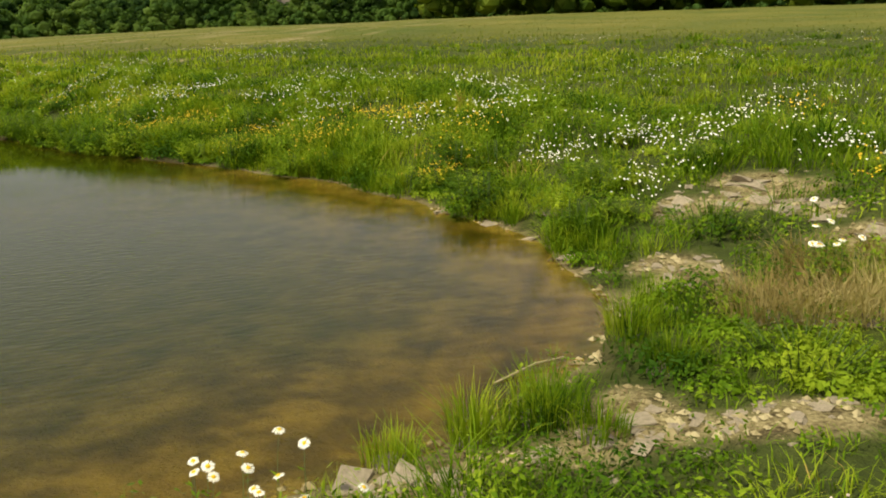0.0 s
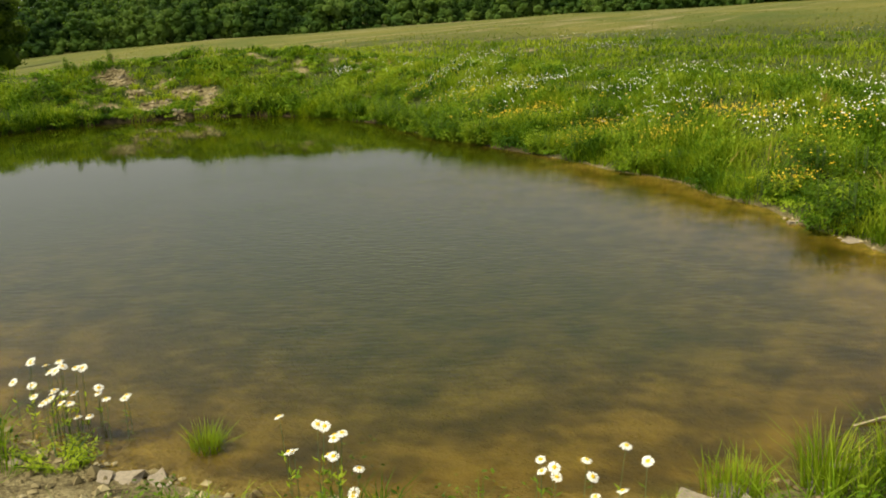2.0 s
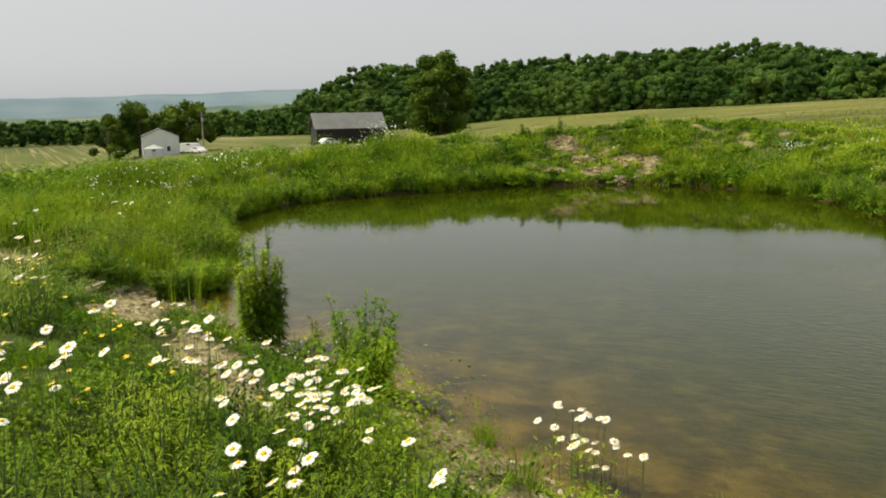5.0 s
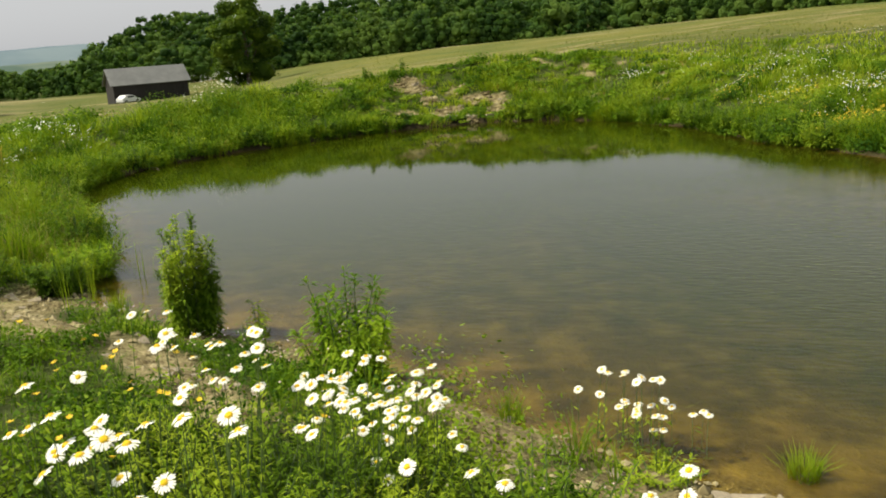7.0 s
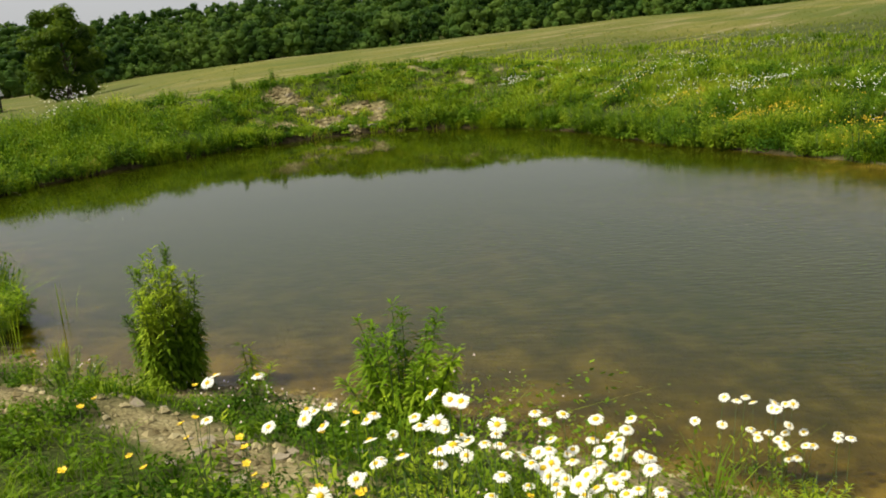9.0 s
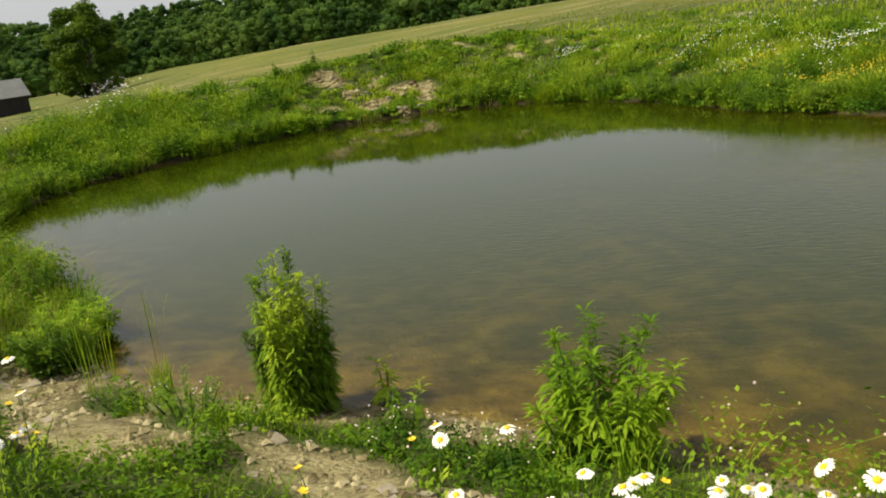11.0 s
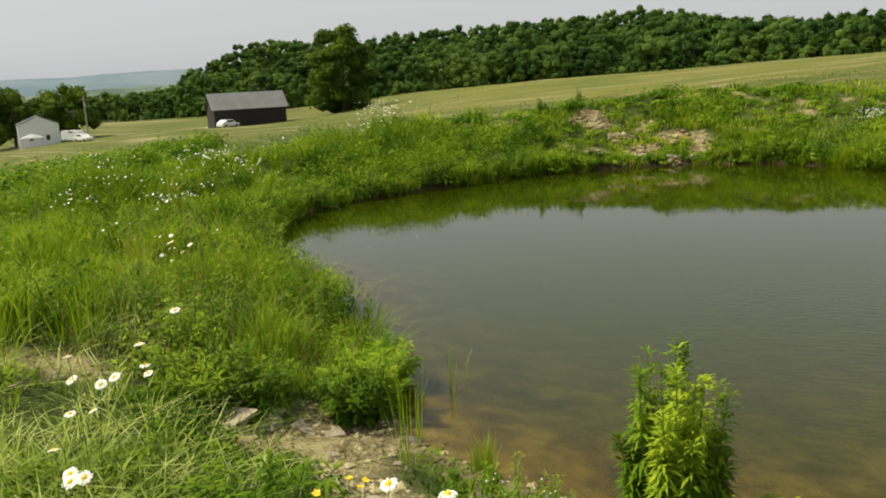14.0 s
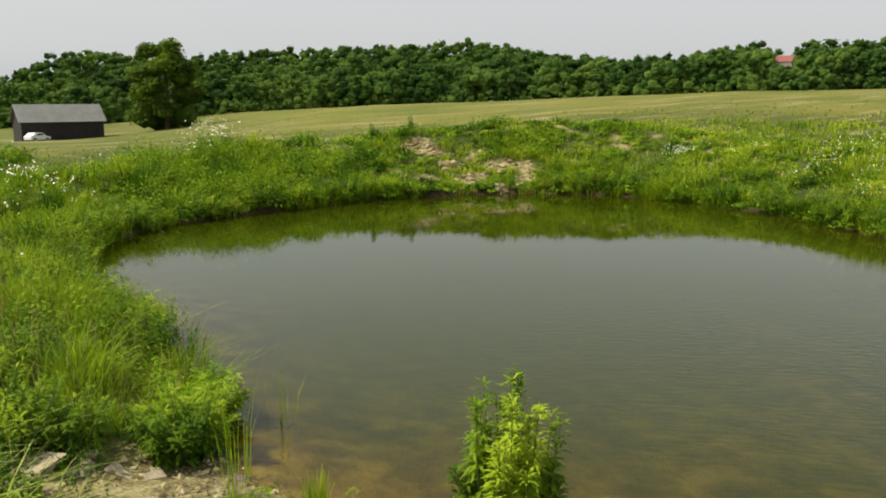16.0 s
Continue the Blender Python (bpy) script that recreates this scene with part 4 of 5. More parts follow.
def build_weed(name, x, y, tall, spread, stems, leaves, size, label, mat=None, lean=0.1, group=""):
    root = new(name)
    root.location = (x, y, float(height(x, y)) - 0.02)
    sets = []
    for k in range(stems):
        a, q = rng.random() * 6.283, spread * math.sqrt(rng.random())
        pts = leafy_stem((math.cos(a) * q, math.sin(a) * q, 0), tall * rng.uniform(0.6, 1.0) * (1 - 0.3 * (q / (spread + 1e-6)) ** 2), lean * (0.3 + rng.random()), leaves, size, sets, a)
        bm = bmesh.new()
        tube(bm, pts, [0.006, 0.0055, 0.005, 0.004, 0.003, 0.0015], 5)
        part("stem", bm, STEM, root)
    V, F = join(sets)
    part_raw("foliage", V, F, mat or WEED, root)
    return tagged(root, label, "weed", group)


build_weed("goldenrod", -6.45, 2.67, 1.0, 0.18, 38, 140, 0.105, "tall dense clump of leafy goldenrod at the water's edge", WEED, 0.07)
build_weed("willowherb", -4.63, 2.90, 0.74, 0.19, 22, 84, 0.12, "bright leafy willowherb clump at the water's edge", WILLOW, 0.13)
build_weed("weed", -6.12, 3.05, 0.36, 0.04, 3, 24, 0.13, "single young leafy weed stem by the water", lean=0.04)
build_weed("weed", -5.75, 2.8, 0.30, 0.08, 5, 18, 0.10, "low leafy weed sprouting at the waterline", lean=0.08)
build_weed("weed", -8.72, 2.36, 0.48, 0.19, 34, 60, 0.11, "lush green bushy weed overhanging the pond", WEED, 0.14)
build_weed("weed", -9.1, 1.5, 0.42, 0.28, 28, 50, 0.10, "dense green bushy weed clump on the bank", None, 0.12)
build_weed("weed", -10.2, 1.6, 0.45, 0.35, 24, 44, 0.10, "dense green bushy weed clump on the bank", None, 0.12)
build_weed("weed", -2.3, 2.15, 0.36, 0.35, 34, 44, 0.065, "small-leaved bushy herb at the foot of the bank", None, 0.14)
build_weed("weed", -3.2, 2.0, 0.36, 0.35, 34, 44, 0.065, "small-leaved bushy herb below the daisies", None, 0.14)
build_weed("weed", -1.75, 1.9, 0.36, 0.3, 30, 40, 0.065, "small-leaved bushy herb beside the daisies", None, 0.14)
build_weed("weed", 1.98, 8.55, 0.32, 0.32, 30, 50, 0.055, "round leafy bush on the stony slope", None, 0.16)
build_weed("weed", 2.15, 5.8, 0.30, 0.32, 28, 46, 0.055, "round leafy bush beside the shore path", None, 0.16)
for wx, wy, wt in ((-7.2, 2.38, 0.22), (-6.9, 2.25, 0.24), (-6.62, 2.36, 0.20), (-5.45, 2.5, 0.18), (-5.05, 2.45, 0.22), (-7.4, 2.2, 0.16), (-3.75, 2.25, 0.24)):
    build_weed("weed", wx, wy, wt, 0.16, 14, 26, 0.055, "low small-leaved herb along the shore", None, 0.10, "low herbs along the shore")
for wx, wy, wt, ws in ((-2.06, 0.70, 0.72, 0.20), (-2.78, 0.70, 0.46, 0.24), (-3.3, 1.5, 0.40, 0.24), (-3.0, 1.6, 0.40, 0.20), (-2.83, 1.75, 0.40, 0.18), (-2.87, 2.0, 0.33, 0.20), (-2.6, 1.6, 0.40, 0.22),
                       (-5.92, 0.84, 0.44, 0.20), (-2.62, 3.28, 0.14, 0.12), (-1.0, 3.42, 0.12, 0.14), (-2.4, 1.25, 0.45, 0.25), (-1.8, 1.3, 0.45, 0.25), (-2.2, 1.75, 0.36, 0.22),
                       (-1.45, 1.2, 0.50, 0.24), (-1.55, 1.6, 0.46, 0.22), (-2.05, 1.1, 0.50, 0.22), (-2.55, 0.95, 0.46, 0.26), (-2.9, 1.3, 0.42, 0.24), (-3.3, 1.15, 0.42, 0.22), (-1.5, 2.0, 0.40, 0.24), (-2.0, 2.0, 0.38, 0.22),
                       (-1.15, 1.65, 0.44, 0.24), (-1.15, 2.15, 0.38, 0.24), (-2.5, 2.3, 0.32, 0.24), (-3.3, 1.8, 0.36, 0.20), (-3.7, 1.5, 0.36, 0.24), (-3.75, 1.1, 0.36, 0.22), (-1.6, 0.85, 0.55, 0.24), (-2.4, 0.65, 0.50, 0.22)):
    build_weed("herb_bush", wx, wy, wt, ws, 26, 34, 0.052, "dense fine-leaved green herb growing among the daisies", WEED if ws < 0.25 else DARKWEED, 0.12, "herbs among the daisies")
build_weed("weed", -9.05, 1.75, 0.36, 0.22, 24, 44, 0.10, "leafy green clump beside the flat slab", None, 0.12)
build_weed("weed", -7.0, 1.0, 0.30, 0.26, 24, 30, 0.13, "bright green herb with broad leaves beside the path", LIME, 0.10)


build_weed("thistle", -20.7, 15.98, 1.84 - float(height(-20.7, 15.98)), 0.07, 10, 70, 0.10, "upright dark thistle on the crest of the bank", DARKWEED, 0.03)
build_weed("thistle", -20.8, 14.7, 1.66 - float(height(-20.8, 14.7)), 0.07, 9, 60, 0.10, "upright dark thistle on the crest of the bank", DARKWEED, 0.03)


def build_yarrow(x, y, tall, spread, stems, heads):
    """A tall white-flowering weed: leafy stems that end in flat heads of tiny flowers."""
    root = build_weed("yarrow", x, y, tall, spread, stems, 50, 0.10, "tall white-flowering weed on the crest of the bank", None, 0.12)
    for k in range(heads):
        a, q = rng.random() * 6.283, spread * 1.3 * math.sqrt(rng.random())
        c = np.array([math.cos(a) * q, math.sin(a) * q, tall * rng.uniform(0.6, 1.06)])
        v, f = c + ICO_V * np.array([0.036, 0.036, 0.012]) * rng.uniform(0.5, 1.2, (len(ICO_V), 1)), ICO_F
        part_raw("flower_head", v, f, PETAL, root, "flat white flower head")
    return root


build_yarrow(-21.8, 10.6, 0.78, 0.50, 24, 30)
build_yarrow(-21.4, 9.8, 0.5, 0.5, 16, 14)


def weed_clump(seed, mat, tall, rad, leaves, size):
    """A rounded clump of leafy stems, of the kind that crowds the banks."""
    root = new("weed_clump")
    sets = []
    for k in range(14):
        a, q = rng.random() * 6.283, rad * math.sqrt(rng.random())
        pts = leafy_stem((math.cos(a) * q, math.sin(a) * q, 0), tall * rng.uniform(0.65, 1.0) * (1 - 0.35 * (q / rad) ** 2), rad * 0.5, leaves, size, sets, a)
    v, f = join(sets)
    part_raw("foliage", v, f, mat, root)
    for k in range(4):
        a = k * 1.7
        q = rad * 0.5 * ((k * 0.37) % 1)
        bm = bmesh.new()
        tube(bm, [(math.cos(a) * q, math.sin(a) * q, -0.03), (math.cos(a) * q * 1.3, math.sin(a) * q * 1.3, tall * 0.7)], [0.008, 0.004], 4)
        part("stem", bm, STEM, root)
    return root


clumps = [(weed_clump(1, DARKWEED, 0.55, 0.26, 54, 0.095), "dark green rounded weed clump on the pond bank"),
          (weed_clump(2, WEED, 0.45, 0.24, 54, 0.088), "bright green leafy weed clump on the pond bank"),
          (weed_clump(3, LIME, 0.38, 0.24, 54, 0.082), "yellow-green leafy weed clump on the pond bank"),
          (weed_clump(4, DARKWEED, 0.42, 0.32, 54, 0.095), "broad dark green weed clump on the pond bank"),
          (weed_clump(5, WEED, 0.60, 0.22, 54, 0.082), "tall green leafy weed clump on the pond bank")]
first = [True] * 5
done = 0
while done < 190:
    a, out = rng.uniform(-0.65, 4.45), abs(rng.normal(0.9, 0.9)) + 0.12
    if done % 4 == 0:
        a, out = rng.uniform(1.3, 3.9), rng.uniform(0.04, 0.4)
    r = 9.0
    for k in range(12):
        cx, cy = POND[0] + math.cos(a) * r, POND[1] + math.sin(a) * r
        r += (out - float(shore(cx, cy)[0]))
    if out > 4 or float(bare(np.array([cx]), np.array([cy]))[0]) > 0.15 or math.hypot(cx + 1.8, cy - 1) < 7 or (cy > 13.5 and out > 1.6) or math.hypot(cx + 17.8, cy - 15.2) < 1.7:
        continue
    k = int(rng.choice(5, p=(0.16, 0.27, 0.25, 0.12, 0.2)))
    proto, text = clumps[k]
    m = Matrix.Translation((cx, cy, float(height(cx, cy)))) @ pose(0, 0, 0, 0, 0, rng.uniform(0, 360))
    if first[k]:
        tagged(proto, text, "weed", "weed clumps on the banks")
        proto.matrix_world, first[k] = m, False
        proto.scale = (1.0, 1.0, 1.0)
    else:
        ob = copy_thing(proto, m)
        f = rng.uniform(0.6, 1.1) * (1.25 if out < 0.4 else 1.0)
        ob.scale = (f * 1.08, f * 1.08, f * rng.uniform(0.6, 0.95))
    done += 1


def build_tuft(x, y, tall, rad, count, label, mat, lean=0.5, width=0.006, name="grass_tuft"):
    """A single tuft of long blades, with its crown of roots."""
    z = float(height(x, y))
    root = new(name)
    root.location = (x, y, max(z, -0.12))
    a = rng.random(count) * 6.283
    q = rad * np.sqrt(rng.random(count))
    v, f = blades(np.cos(a) * q, np.sin(a) * q, tall * rng.uniform(0.55, 1.1, count), np.full(count, width), lean, a, np.full(count, -0.03))
    part_raw("leaf_blade", v, f, mat, root)
    bm = bmesh.new()
    bmesh.ops.create_icosphere(bm, subdivisions=2, radius=1.0, matrix=pose(0, 0, -0.02) @ Matrix.Diagonal((rad * 0.9, rad * 0.9, 0.04, 1)))
    part("root_crown", bm, BARK, root)
    return tagged(root, label, "grass tuft", "grass tufts along the shore")


for gx, gy, gh, gr, gn in ((-2.15, 3.8, 0.22, 0.07, 170), (-3.6, 3.28, 0.20, 0.06, 80), (0.55, 4.95, 0.38, 0.10, 150), (0.88, 5.2, 0.32, 0.18, 280),
                           (0.22, 4.72, 0.22, 0.13, 170), (1.5, 5.85, 0.28, 0.16, 200), (0.55, 9.6, 0.30, 0.24, 320), (1.3, 6.5, 0.34, 0.18, 240), (1.14, 4.98, 0.22, 0.13, 170),
                           (0.85, 8.9, 0.26, 0.18, 200), (-0.6, 10.6, 0.26, 0.18, 180), (1.45, 6.9, 0.30, 0.16, 180)):
    build_tuft(gx, gy, gh, gr, gn, "bright yellow-green grass tuft at the pond margin", LIME, 0.3)
build_weed("weed", -9.25, 2.75, 0.42, 0.24, 34, 56, 0.11, "lush green bushy weed overhanging the pond", WILLOW, 0.12)
build_tuft(-9.6, 2.9, 0.40, 0.2, 260, "dense green grass tussock on the bank", LIME, 0.7, 0.007)
build_tuft(-10.4, 3.25, 0.42, 0.25, 260, "dense green grass tussock on the bank", GRASS, 0.7, 0.007)
for gx, gy, gh, gr, gn in ((-8.25, 2.45, 0.55, 0.08, 14), (-7.82, 2.16, 0.82, 0.06, 12), (-7.6, 2.5, 0.28, 0.07, 80), (-8.9, 3.2, 0.55, 0.10, 7)):
    build_tuft(gx, gy, gh, gr, gn, "tall upright cattail leaves in the shallows", WEED, 0.13, 0.006, "cattail")
for gx, gy in ((2.65, 7.0), (2.95, 6.9), (2.4, 6.6), (2.75, 6.6), (2.1, 6.65), (3.1, 7.25), (2.5, 7.3)):
    build_tuft(gx, gy, 0.36, 0.28, 420, "dry straw-coloured grass clump on the slope", TAN, 0.6)


# ---- flowers ----
def petal_ring(count, inner, outer, z, droop, bm_sets):
    a = np.arange(count) * 6.283 / count + rng.normal(0, 0.05, count)
    w = 6.283 / count * 0.52
    R = outer * rng.uniform(0.9, 1.05, count)
    zz = rng.normal(0, 0.001, count)
    pts = lambda ang, rad, h: np.stack([np.cos(ang) * rad, np.sin(ang) * rad, h], 1)
    v = np.stack([pts(a - w * 0.5, inner + 0 * a, z + zz), pts(a + w * 0.5, inner + 0 * a, z + zz), pts(a + w, R * 0.7, z + zz - droop * 0.35),
                  pts(a + w * 0.45, R, z + zz - droop), pts(a - w * 0.45, R, z + zz - droop), pts(a - w, R * 0.7, z + zz - droop * 0.35)], 1).reshape(-1, 3)
    o = 6 * np.arange(count)[:, None]
    f = np.concatenate([o + np.array([0, 1, 2, 5]), o + np.array([5, 2, 3, 4])], 1).reshape(-1, 4)
    bm_sets.append((v, f))


def build_bloom(name, tall, size, petals, disc, petal_mat, disc_mat, label, cat, group, count=19, turn=(8, 0), droop=0.004):
    """A flower on its own stem: stem, stem leaves, ring of petals and a domed disc."""
    root = new(name)
    bm = bmesh.new()
    bend = 0.05 * tall
    top = Vector((bend, 0, tall))
    tube(bm, [(0, 0, -0.03), (bend * 0.2, 0, tall * 0.45), (bend * 0.7, 0, tall * 0.85), tuple(top)], [0.0018, 0.0016, 0.0013, 0.0013], 4)
    part("stem", bm, STEM, root)
    n = max(4, int(tall * 16))
    t = rng.random(n) * 0.7
    ang = rng.random(n) * 6.283
    P = np.stack([bend * t + np.cos(ang) * 0.018, np.sin(ang) * 0.018, t * tall], 1)
    N = np.stack([-np.cos(ang) * 0.5, -np.sin(ang) * 0.5, 0.8 + 0 * ang], 1)
    v, f = leaf_quads(P, N, np.full(n, 0.045), 0.3, np.stack([np.cos(ang), np.sin(ang), 0.5 + 0 * ang], 1))
    part_raw("leaves", v, f, WEED, root)
    tilt = Matrix.Translation(top) @ pose(0, 0, 0, turn[0], turn[1], 0)
    sets = []
    petal_ring(count, disc * 0.7, size / 2, 0.001, droop, sets)
    v, f = join(sets)
    v = np.array([tilt @ Vector(p) for p in v])
    part_raw("petals", v, f, petal_mat, root)
    bm = bmesh.new()
    bmesh.ops.create_uvsphere(bm, u_segments=10, v_segments=5, radius=disc, matrix=tilt @ Matrix.Diagonal((1, 1, 0.6, 1)))
    part("disc", bm, disc_mat, root)
    return tagged(root, label, cat, group)


DAISY = "white oxeye daisy with a yellow disc on a thin green stem"
daisies = {}
for tall in (0.16, 0.28, 0.42, 0.55, 0.68, 0.82, 0.95):
    daisies[tall] = [build_bloom("daisy", tall, s, 19, 0.0098, PETAL, DISC, DAISY, "daisy", "daisies on the south bank", 19, (a, b), dr)
                     for s, a, b, dr in ((0.054, 30, 10, 0.003), (0.05, 8, 3, 0.007), (0.047, 18, -8, 0.004))]
placed = {}


def daisy_patch(cx, cy, top, n, sx, sy, jitter=0.07):
    for k in range(n):
        x, y = cx + rng.normal(0, sx), cy + rng.normal(0, sy)
        want = top + rng.normal(0, jitter) - float(height(x, y))
        tall = min(daisies, key=lambda t: abs(t - want))
        i = int(rng.integers(0, 3))
        first = placed.setdefault((tall, i), 0)
        placed[(tall, i)] += 1
        proto = daisies[tall][i]
        s = min(max(want / tall, 0.85), 1.15)
        m = Matrix.Translation((x, y, float(height(x, y)))) @ pose(0, 0, 0, rng.normal(0, 2.5), rng.normal(0, 2.5), rng.normal(0, 40))
        if first:
            copy_thing(proto, m)
        else:
            proto.matrix_world = m


for cx, cy, top, n, sx, sy in ((-2.08, 0.91, 1.34, 3, 0.03, 0.02), (-2.06, 0.74, 1.32, 9, 0.05, 0.03), (-2.30, 0.63, 1.32, 7, 0.07, 0.04), (-2.78, 0.73, 1.08, 6, 0.16, 0.04), (-2.80, 1.1, 1.17, 3, 0.05, 0.04), (-3.05, 0.93, 1.12, 3, 0.06, 0.04),
                                (-3.25, 1.53, 1.0, 18, 0.24, 0.07), (-2.85, 1.7, 0.88, 12, 0.07, 0.08), (-3.05, 2.04, 0.70, 58, 0.17, 0.13), (-1.9, 1.48, 0.97, 9, 0.16, 0.09), (-1.45, 1.33, 0.98, 8, 0.13, 0.13), (-1.78, 1.95, 0.85, 3, 0.1, 0.08), (-3.9, 1.6, 0.92, 10, 0.25, 0.10),
                                (-2.82, 3.5, 0.27, 28, 0.15, 0.10), (-1.16, 3.62, 0.31, 13, 0.12, 0.07),
                                (-0.15, 4.1, 0.26, 14, 0.15, 0.06), (0.93, 3.36, 0.66, 5, 0.14, 0.06), (-5.78, 0.88, 1.05, 13, 0.10, 0.07), (-7.74, 0.56, 0.95, 6, 0.08, 0.06), (-7.9, 0.86, 1.05, 3, 0.07, 0.05),
                                (-6.88, 0.38, 0.92, 4, 0.10, 0.05), (-7.85, 0.88, 1.22, 1, 0.02, 0.02), (-11.4, 2.2, 0.76, 4, 0.16, 0.10), (-12.3, 2.2, 0.72, 4, 0.25, 0.12), (2.43, 6.8, 0.62, 10, 0.16, 0.07), (-3.8, 2.25, 0.50, 9, 0.3, 0.1)):
    daisy_patch(cx, cy, top, n, sx, sy)
for key, ps in daisies.items():
    for i, p in enumerate(ps):
        if (key, i) not in placed:
            for c in p.children_recursive:
                bpy.data.objects.remove(c)
            bpy.data.objects.remove(p)

susan = build_bloom("black_eyed_susan", 0.36, 0.075, 13, 0.011, ORANGE, BROWN, "orange-yellow black-eyed susan with a dark centre", "flower", "", 13, (12, -10), 0.008)
susan.location = (-1.85, 2.19, float(height(-1.85, 2.19)))
cup = [build_bloom("buttercup", t, 0.028, 5, 0.005, YELLOW, DISC, "small yellow buttercup on a thin stem", "flower", "buttercups beside the path", 5, (10, 10), -0.004) for t in (0.35, 0.5)]
spots = [(-6.05 + rng.normal(0, 0.20), 0.86 + rng.normal(0, 0.10)) for k in range(30)] + [(-3.8 + rng.normal(0, 0.4), 1.15 + rng.normal(0, 0.3)) for k in range(30)]
for k, (x, y) in enumerate(spots):
    m = Matrix.Translation((x, y, float(height(x, y)))) @ pose(0, 0, 0, rng.normal(0, 6), rng.normal(0, 6), rng.uniform(0, 360))
    if k < 2:
        cup[k].matrix_world = m
    else:
        copy_thing(cup[k % 2], m)


def drifts(name, clusters, size, mat, label, lo, hi, more=2.4):
    """Far flowers in drifts, each a small ring of petals on a thin stem."""
    sets = []
    for cx, cy, n, sx in clusters:
        n = int(n * more)
        x, y = cx + rng.normal(0, sx * 0.85, n), cy + rng.normal(0, sx * 0.85, n)
        d, th = shore(x, y)
        x, y = x[d > 0.15], y[d > 0.15]
        n = len(x)
        z = height(x, y) + tallness(x, y) * rng.uniform(lo, hi, n) + 0.06
        N = np.stack([rng.normal(0.05, 0.3, n), rng.normal(-0.5, 0.3, n), np.ones(n)], 1)
        N /= np.linalg.norm(N, axis=1, keepdims=True)
        P = np.stack([x, y, z + 0.05], 1)
        s = size * rng.uniform(0.7, 1.2, n)
        sets.append(leaf_quads(P, N, s, 1.0))
        sets.append(leaf_quads(P + N * 0.004, N, s, 1.0))
    v, f = join(sets)
    return tagged(new(name, raw_mesh(name, v, f, mat)), label, "flowers", kind="stuff")


WHITE = [(-6.75, 16.7, 44, 0.35), (-7.25, 15.55, 44, 0.32), (-3.95, 14.65, 36, 0.4), (-1.56, 12.5, 34, 0.3), (-0.33, 12.1, 50, 0.35), (0.53, 11.1, 56, 0.32), (1.45, 11.5, 70, 0.4), (2.3, 10.5, 60, 0.35),
         (3.26, 9.8, 50, 0.35), (1.5, 9.65, 34, 0.25), (-1.05, 14.8, 36, 0.4), (3.8, 14.3, 40, 0.7), (2.6, 20.0, 50, 1.2), (-0.7, 30.0, 40, 1.5), (7.0, 28.0, 40, 1.5), (-3.4, 15.4, 34, 0.7), (-4.3, 16.0, 30, 0.7),
         (-13.85, 18.15, 46, 0.25), (-12.9, 19.3, 26, 0.6), (-10.3, 18.4, 30, 0.6), (-9.5, 18.1, 24, 0.6), (-4.9, 15.3, 40, 0.5), (-9.45, 25.0, 50, 1.2), (-10.5, 17.4, 16, 0.4), (-8.85, 17.2, 26, 0.5),
         (-8.8, 16.0, 20, 0.4), (-11.9, 29.5, 40, 1.6), (-21.9, 10.6, 60, 0.45), (0.8, 16.5, 40, 1.6)]
WEST = [(-19.6, 5.2, 44, 0.4), (-16.7, 3.8, 40, 0.35), (-17.0, 3.6, 24, 0.4), (-18.9, 5.8, 40, 0.35), (-19.8, 5.6, 30, 0.4), (-17.2, 2.65, 24, 0.4), (-16.7, 2.7, 16, 0.5), (-13.2, 2.4, 10, 0.5), (-22.5, 6.8, 40, 0.7)]
GOLD = [(-2.7, 14.2, 40, 0.3), (-2.05, 13.9, 36, 0.25), (-4.3, 13.5, 46, 0.3), (-3.0, 12.6, 46, 0.3), (-0.95, 11.2, 50, 0.22), (-8.55, 16.0, 40, 0.5), (-0.7, 12.05, 30, 0.25), (3.2, 11.9, 18, 0.25), (3.35, 9.0, 18, 0.2),
        (-6.9, 14.5, 46, 0.4), (-6.1, 14.6, 40, 0.4), (-4.8, 13.4, 46, 0.35), (-10.35, 17.0, 24, 0.4), (-6.6, 15.4, 30, 0.4), (-4.6, 14.2, 40, 0.4)]
drifts("white_flowers", WHITE, 0.022, PETAL, "drifts of white daisies over the banks", 0.9, 1.45, 2.3)
drifts("white_flowers", WEST, 0.031, PETAL, "white daisies standing above the rank western bank", 1.0, 1.5, 1.3)
drifts("yellow_flowers", GOLD, 0.022, YELLOW, "drifts of small yellow flowers near the water", 0.6, 1.2)
drifts("clover_blooms", [(-4.9, 2.45, 34, 0.25), (-5.5, 2.5, 26, 0.2), (-7.0, 2.35, 20, 0.2), (2.05, 3.75, 60, 0.25), (-3.6, 2.2, 30, 0.25), (-2.4, 2.2, 26, 0.3)], 0.011, PINK,
       "pale pink-white clover blooms among the herbs", 0.5, 1.1, 1.0)


# ---- stones ----
def stone_mesh(seed):
    r = np.random.default_rng(seed)
    bm = bmesh.new()
    bmesh.ops.create_cube(bm, size=1.0)
    for v in bm.verts:
        v.co += Vector(r.normal(0, 0.12, 3))
    bmesh.ops.subdivide_edges(bm, edges=bm.edges[:], cuts=1)
    for v in bm.verts:
        v.co += Vector(r.normal(0, 0.05, 3))
    bmesh.ops.bevel(bm, geom=bm.edges[:], offset=0.04, segments=1, affect="EDGES")
    me = bpy.data.meshes.new("stone")
    bm.to_mesh(me)
    bm.free()
    me.materials.append(STONE)
    return me


stones = [stone_mesh(k) for k in range(8)]


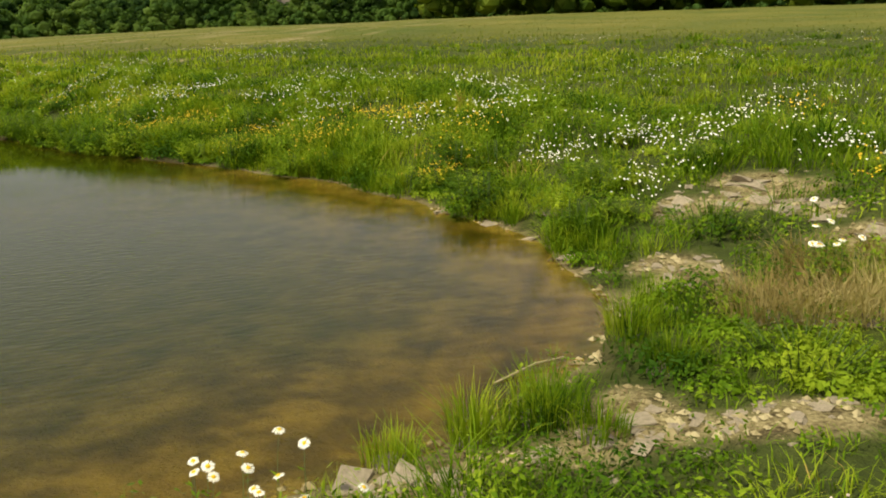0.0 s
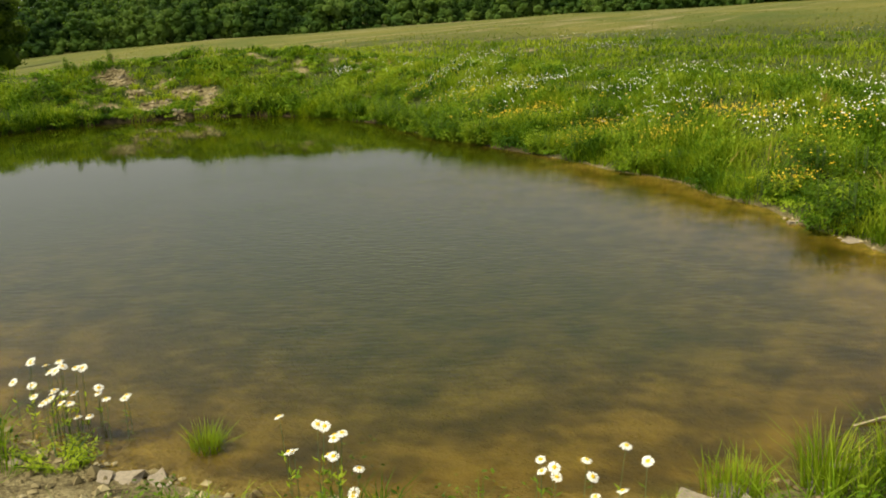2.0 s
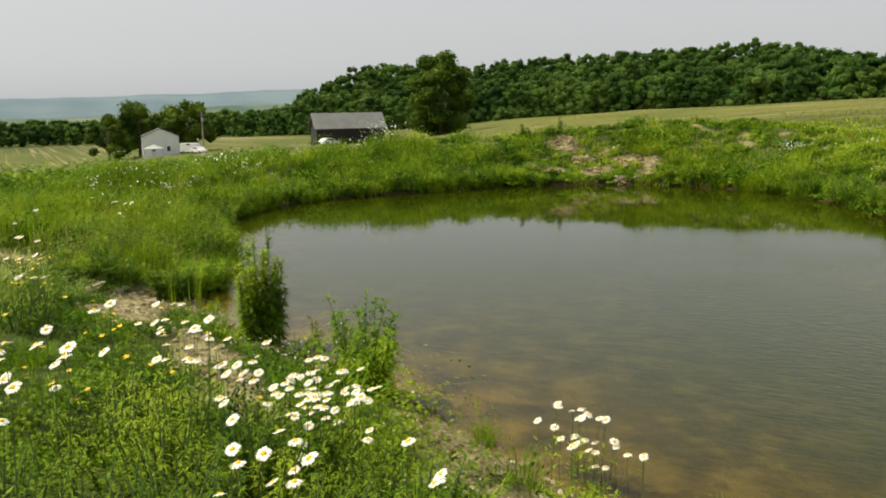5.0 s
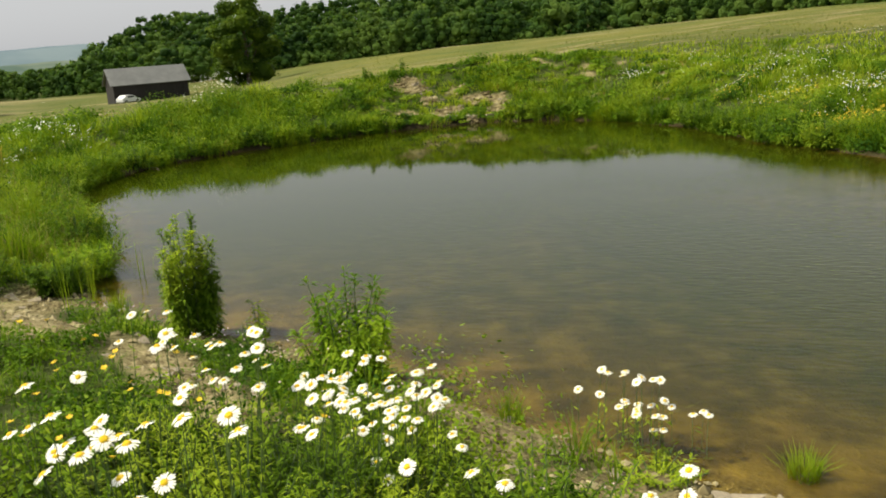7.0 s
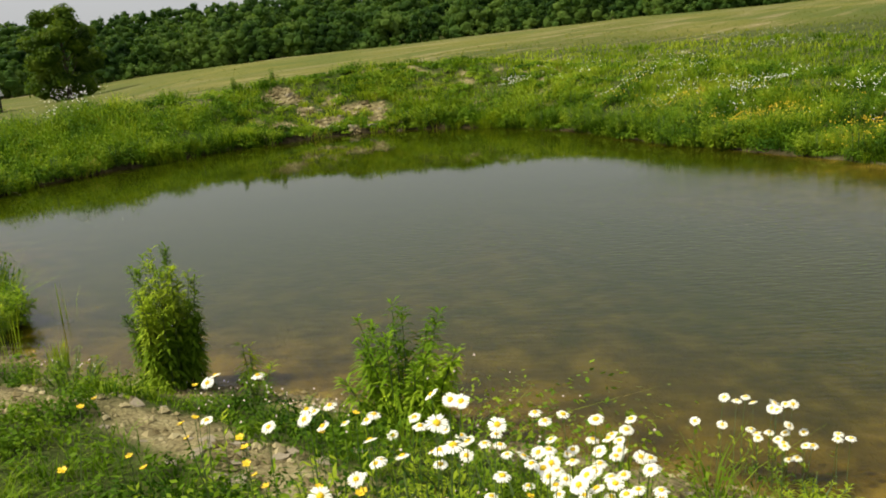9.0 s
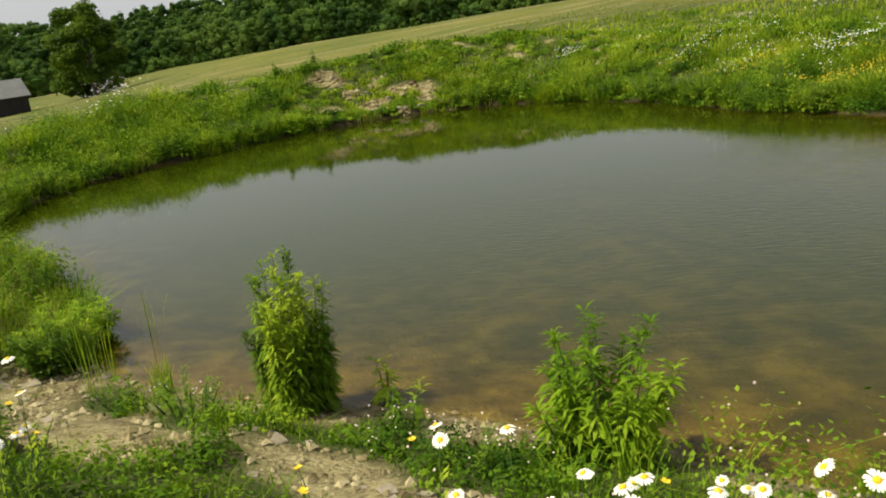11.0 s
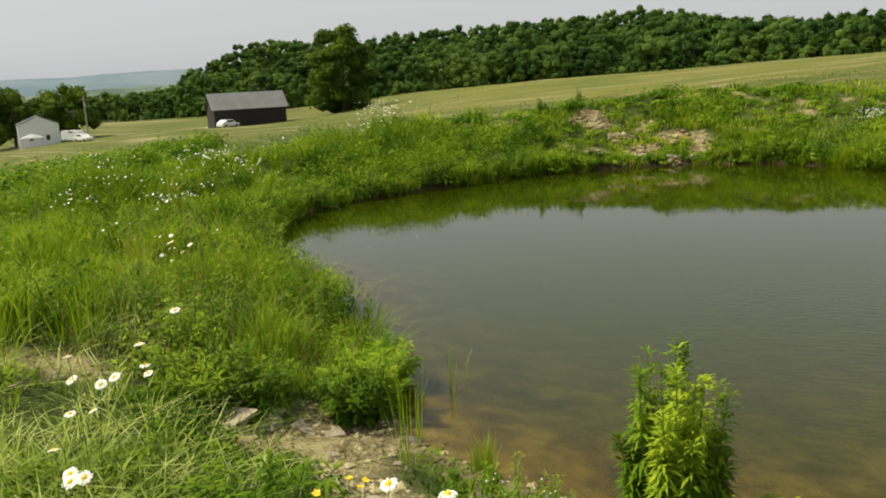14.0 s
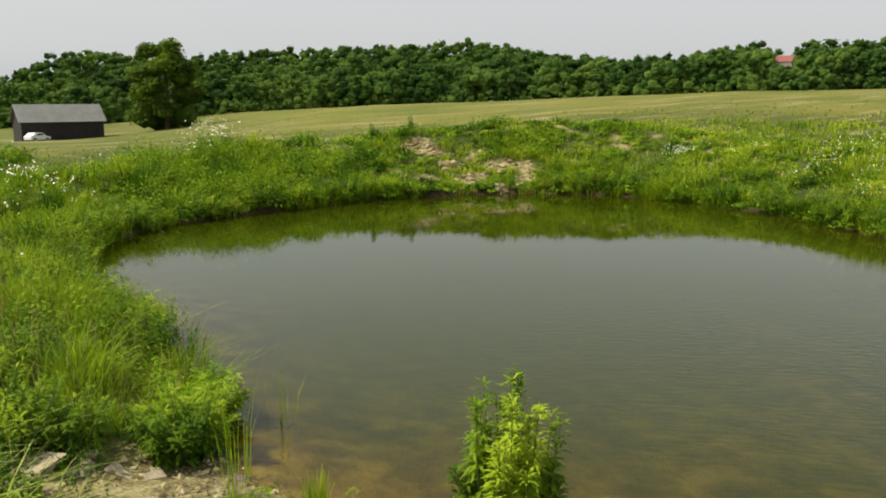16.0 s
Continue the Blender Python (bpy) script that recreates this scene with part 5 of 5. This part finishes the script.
def lay_stone(x, y, size, flat=0.4):
    z = float(height(x, y))
    ob = new("stone", stones[int(rng.integers(0, 8))])
    ob.matrix_world = Matrix.Translation((x, y, z - size * flat * 0.12)) @ pose(0, 0, 0, rng.normal(0, 8), rng.normal(0, 8), rng.uniform(0, 360)) @ Matrix.Diagonal((size, size * rng.uniform(0.55, 0.9), size * flat, 1))
    tagged(ob, "flat pale shale stone lying in bare soil" if size < 0.16 else "larger flat grey shale slab on the bank", "stone", "shale stones")


for x, y, s in ((-0.67, 10.05, 0.2), (-0.1, 9.5, 0.15), (0.35, 8.95, 0.14), (0.8, 8.25, 0.15), (0.95, 7.9, 0.12), (2.35, 10.0, 0.28), (2.5, 9.4, 0.26), (2.6, 9.0, 0.22), (2.2, 9.3, 0.2),
                (1.75, 9.5, 0.2), (3.1, 8.2, 0.2), (0.12, 4.47, 0.20), (0.36, 4.5, 0.15), (0.5, 4.55, 0.12), (-17.3, 14.8, 0.30), (-16.95, 15.25, 0.36), (-16.6, 15.6, 0.30), (-16.8, 15.8, 0.26), (-17.5, 15.2, 0.22), (-16.2, 16.0, 0.22), (-18.4, 15.7, 0.2), (-19.6, 15.5, 0.22),
                (-8.6, 1.9, 0.13), (-8.5, 2.05, 0.11), (-2.2, 3.35, 0.16), (-2.05, 3.45, 0.13), (0.9, 4.8, 0.15), (1.3, 5.15, 0.15)):
    lay_stone(x, y, s * (1.1 if x < -12 else 1.0), 0.32 if x < -12 else 0.24)
for x, y, s in ((-8.72, 1.46, 0.34), (-8.72, 1.72, 0.20), (-8.5, 1.3, 0.15)):
    lay_stone(x, y, s, 0.14)
for x, y, s in ((1.72, 9.3, 0.26), (2.65, 9.25, 0.24), (2.4, 9.85, 0.30), (2.9, 9.0, 0.22), (2.2, 9.6, 0.18), (3.15, 8.3, 0.24), (2.8, 8.7, 0.2), (1.4, 5.3, 0.09), (1.3, 5.05, 0.08), (1.6, 5.2, 0.08), (1.35, 4.95, 0.09), (1.5, 5.1, 0.08)):
    lay_stone(x, y, s, 0.2)
count = 0
while count < 250:
    cx, cy, a, c, turn = BARE[int(rng.integers(0, len(BARE)))]
    x, y = cx + rng.normal(0, a * 0.6), cy + rng.normal(0, c * 0.7)
    if float(shore(x, y)[0]) > -0.1:
        lay_stone(x, y, float(rng.uniform(0.025, 0.10)) * (1.5 if x < -12 else 1.0), 0.3)
        count += 1


def build_crumbs():
    """Crumbled shale and dry clods strewn over the bare soil."""
    octa = np.array([(1, 0, 0), (-1, 0, 0), (0, 1, 0), (0, -1, 0), (0, 0, 1), (0, 0, -1)], float)
    tri = np.array([(0, 2, 4), (2, 1, 4), (1, 3, 4), (3, 0, 4), (2, 0, 5), (1, 2, 5), (3, 1, 5), (0, 3, 5)])
    n = 46000
    x, y = np.concatenate([rng.uniform(-9.5, 3.2, n), rng.uniform(-20.2, -15.8, 6000)]), np.concatenate([rng.uniform(0.3, 10.2, n), rng.uniform(14.5, 17.6, 6000)])
    d, th = shore(x, y)
    keep = (bare(x, y) > 0.3) & (d > -0.08) & (vnoise(x, y, 0.3, 71) > 0.3)
    x, y = x[keep], y[keep]
    n = len(x)
    s = 0.006 + 0.036 * rng.random(n) ** 2.2
    s = np.where(x < -12, s * 2.2, s)
    V = octa[None] * rng.uniform(0.6, 1.3, (n, 6, 1)) * s[:, None, None] * np.stack([np.ones(n), rng.uniform(0.6, 1, n), rng.uniform(0.35, 0.8, n)], 1)[:, None, :]
    a = rng.random(n) * 6.283
    c, q = np.cos(a)[:, None], np.sin(a)[:, None]
    V = np.stack([V[..., 0] * c - V[..., 1] * q + x[:, None], V[..., 0] * q + V[..., 1] * c + y[:, None], V[..., 2] + height(x, y)[:, None] + 0.2 * s[:, None]], -1)
    F = (tri[None] + 6 * np.arange(n)[:, None, None]).reshape(-1, 3)
    tagged(new("gravel", raw_mesh("gravel", V.reshape(-1, 3), F, CLOD)), "crumbled shale and dry clods on bare soil", "gravel", kind="stuff")


build_crumbs()


# ---- sticks in the shallows ----
def stick(pts, r0):
    bm = bmesh.new()
    tube(bm, pts, [r0, r0 * 0.8, r0 * 0.4][:len(pts)], 5)
    ob = part("stick", bm, DRY)
    return tagged(ob, "thin dead grass stalk lying in the shallows", "stick")


stick([(0.55, 5.65, 0.0), (0.75, 5.9, 0.03), (0.9, 6.05, 0.02)], 0.008)
stick([(-17.0, 5.1, 0.02), (-16.7, 5.3, 0.02), (-16.2, 5.2, 0.01)], 0.008)
stick([(-17.9, 6.6, 0.02), (-17.4, 6.8, 0.02), (-17.0, 6.7, 0.01)], 0.008)
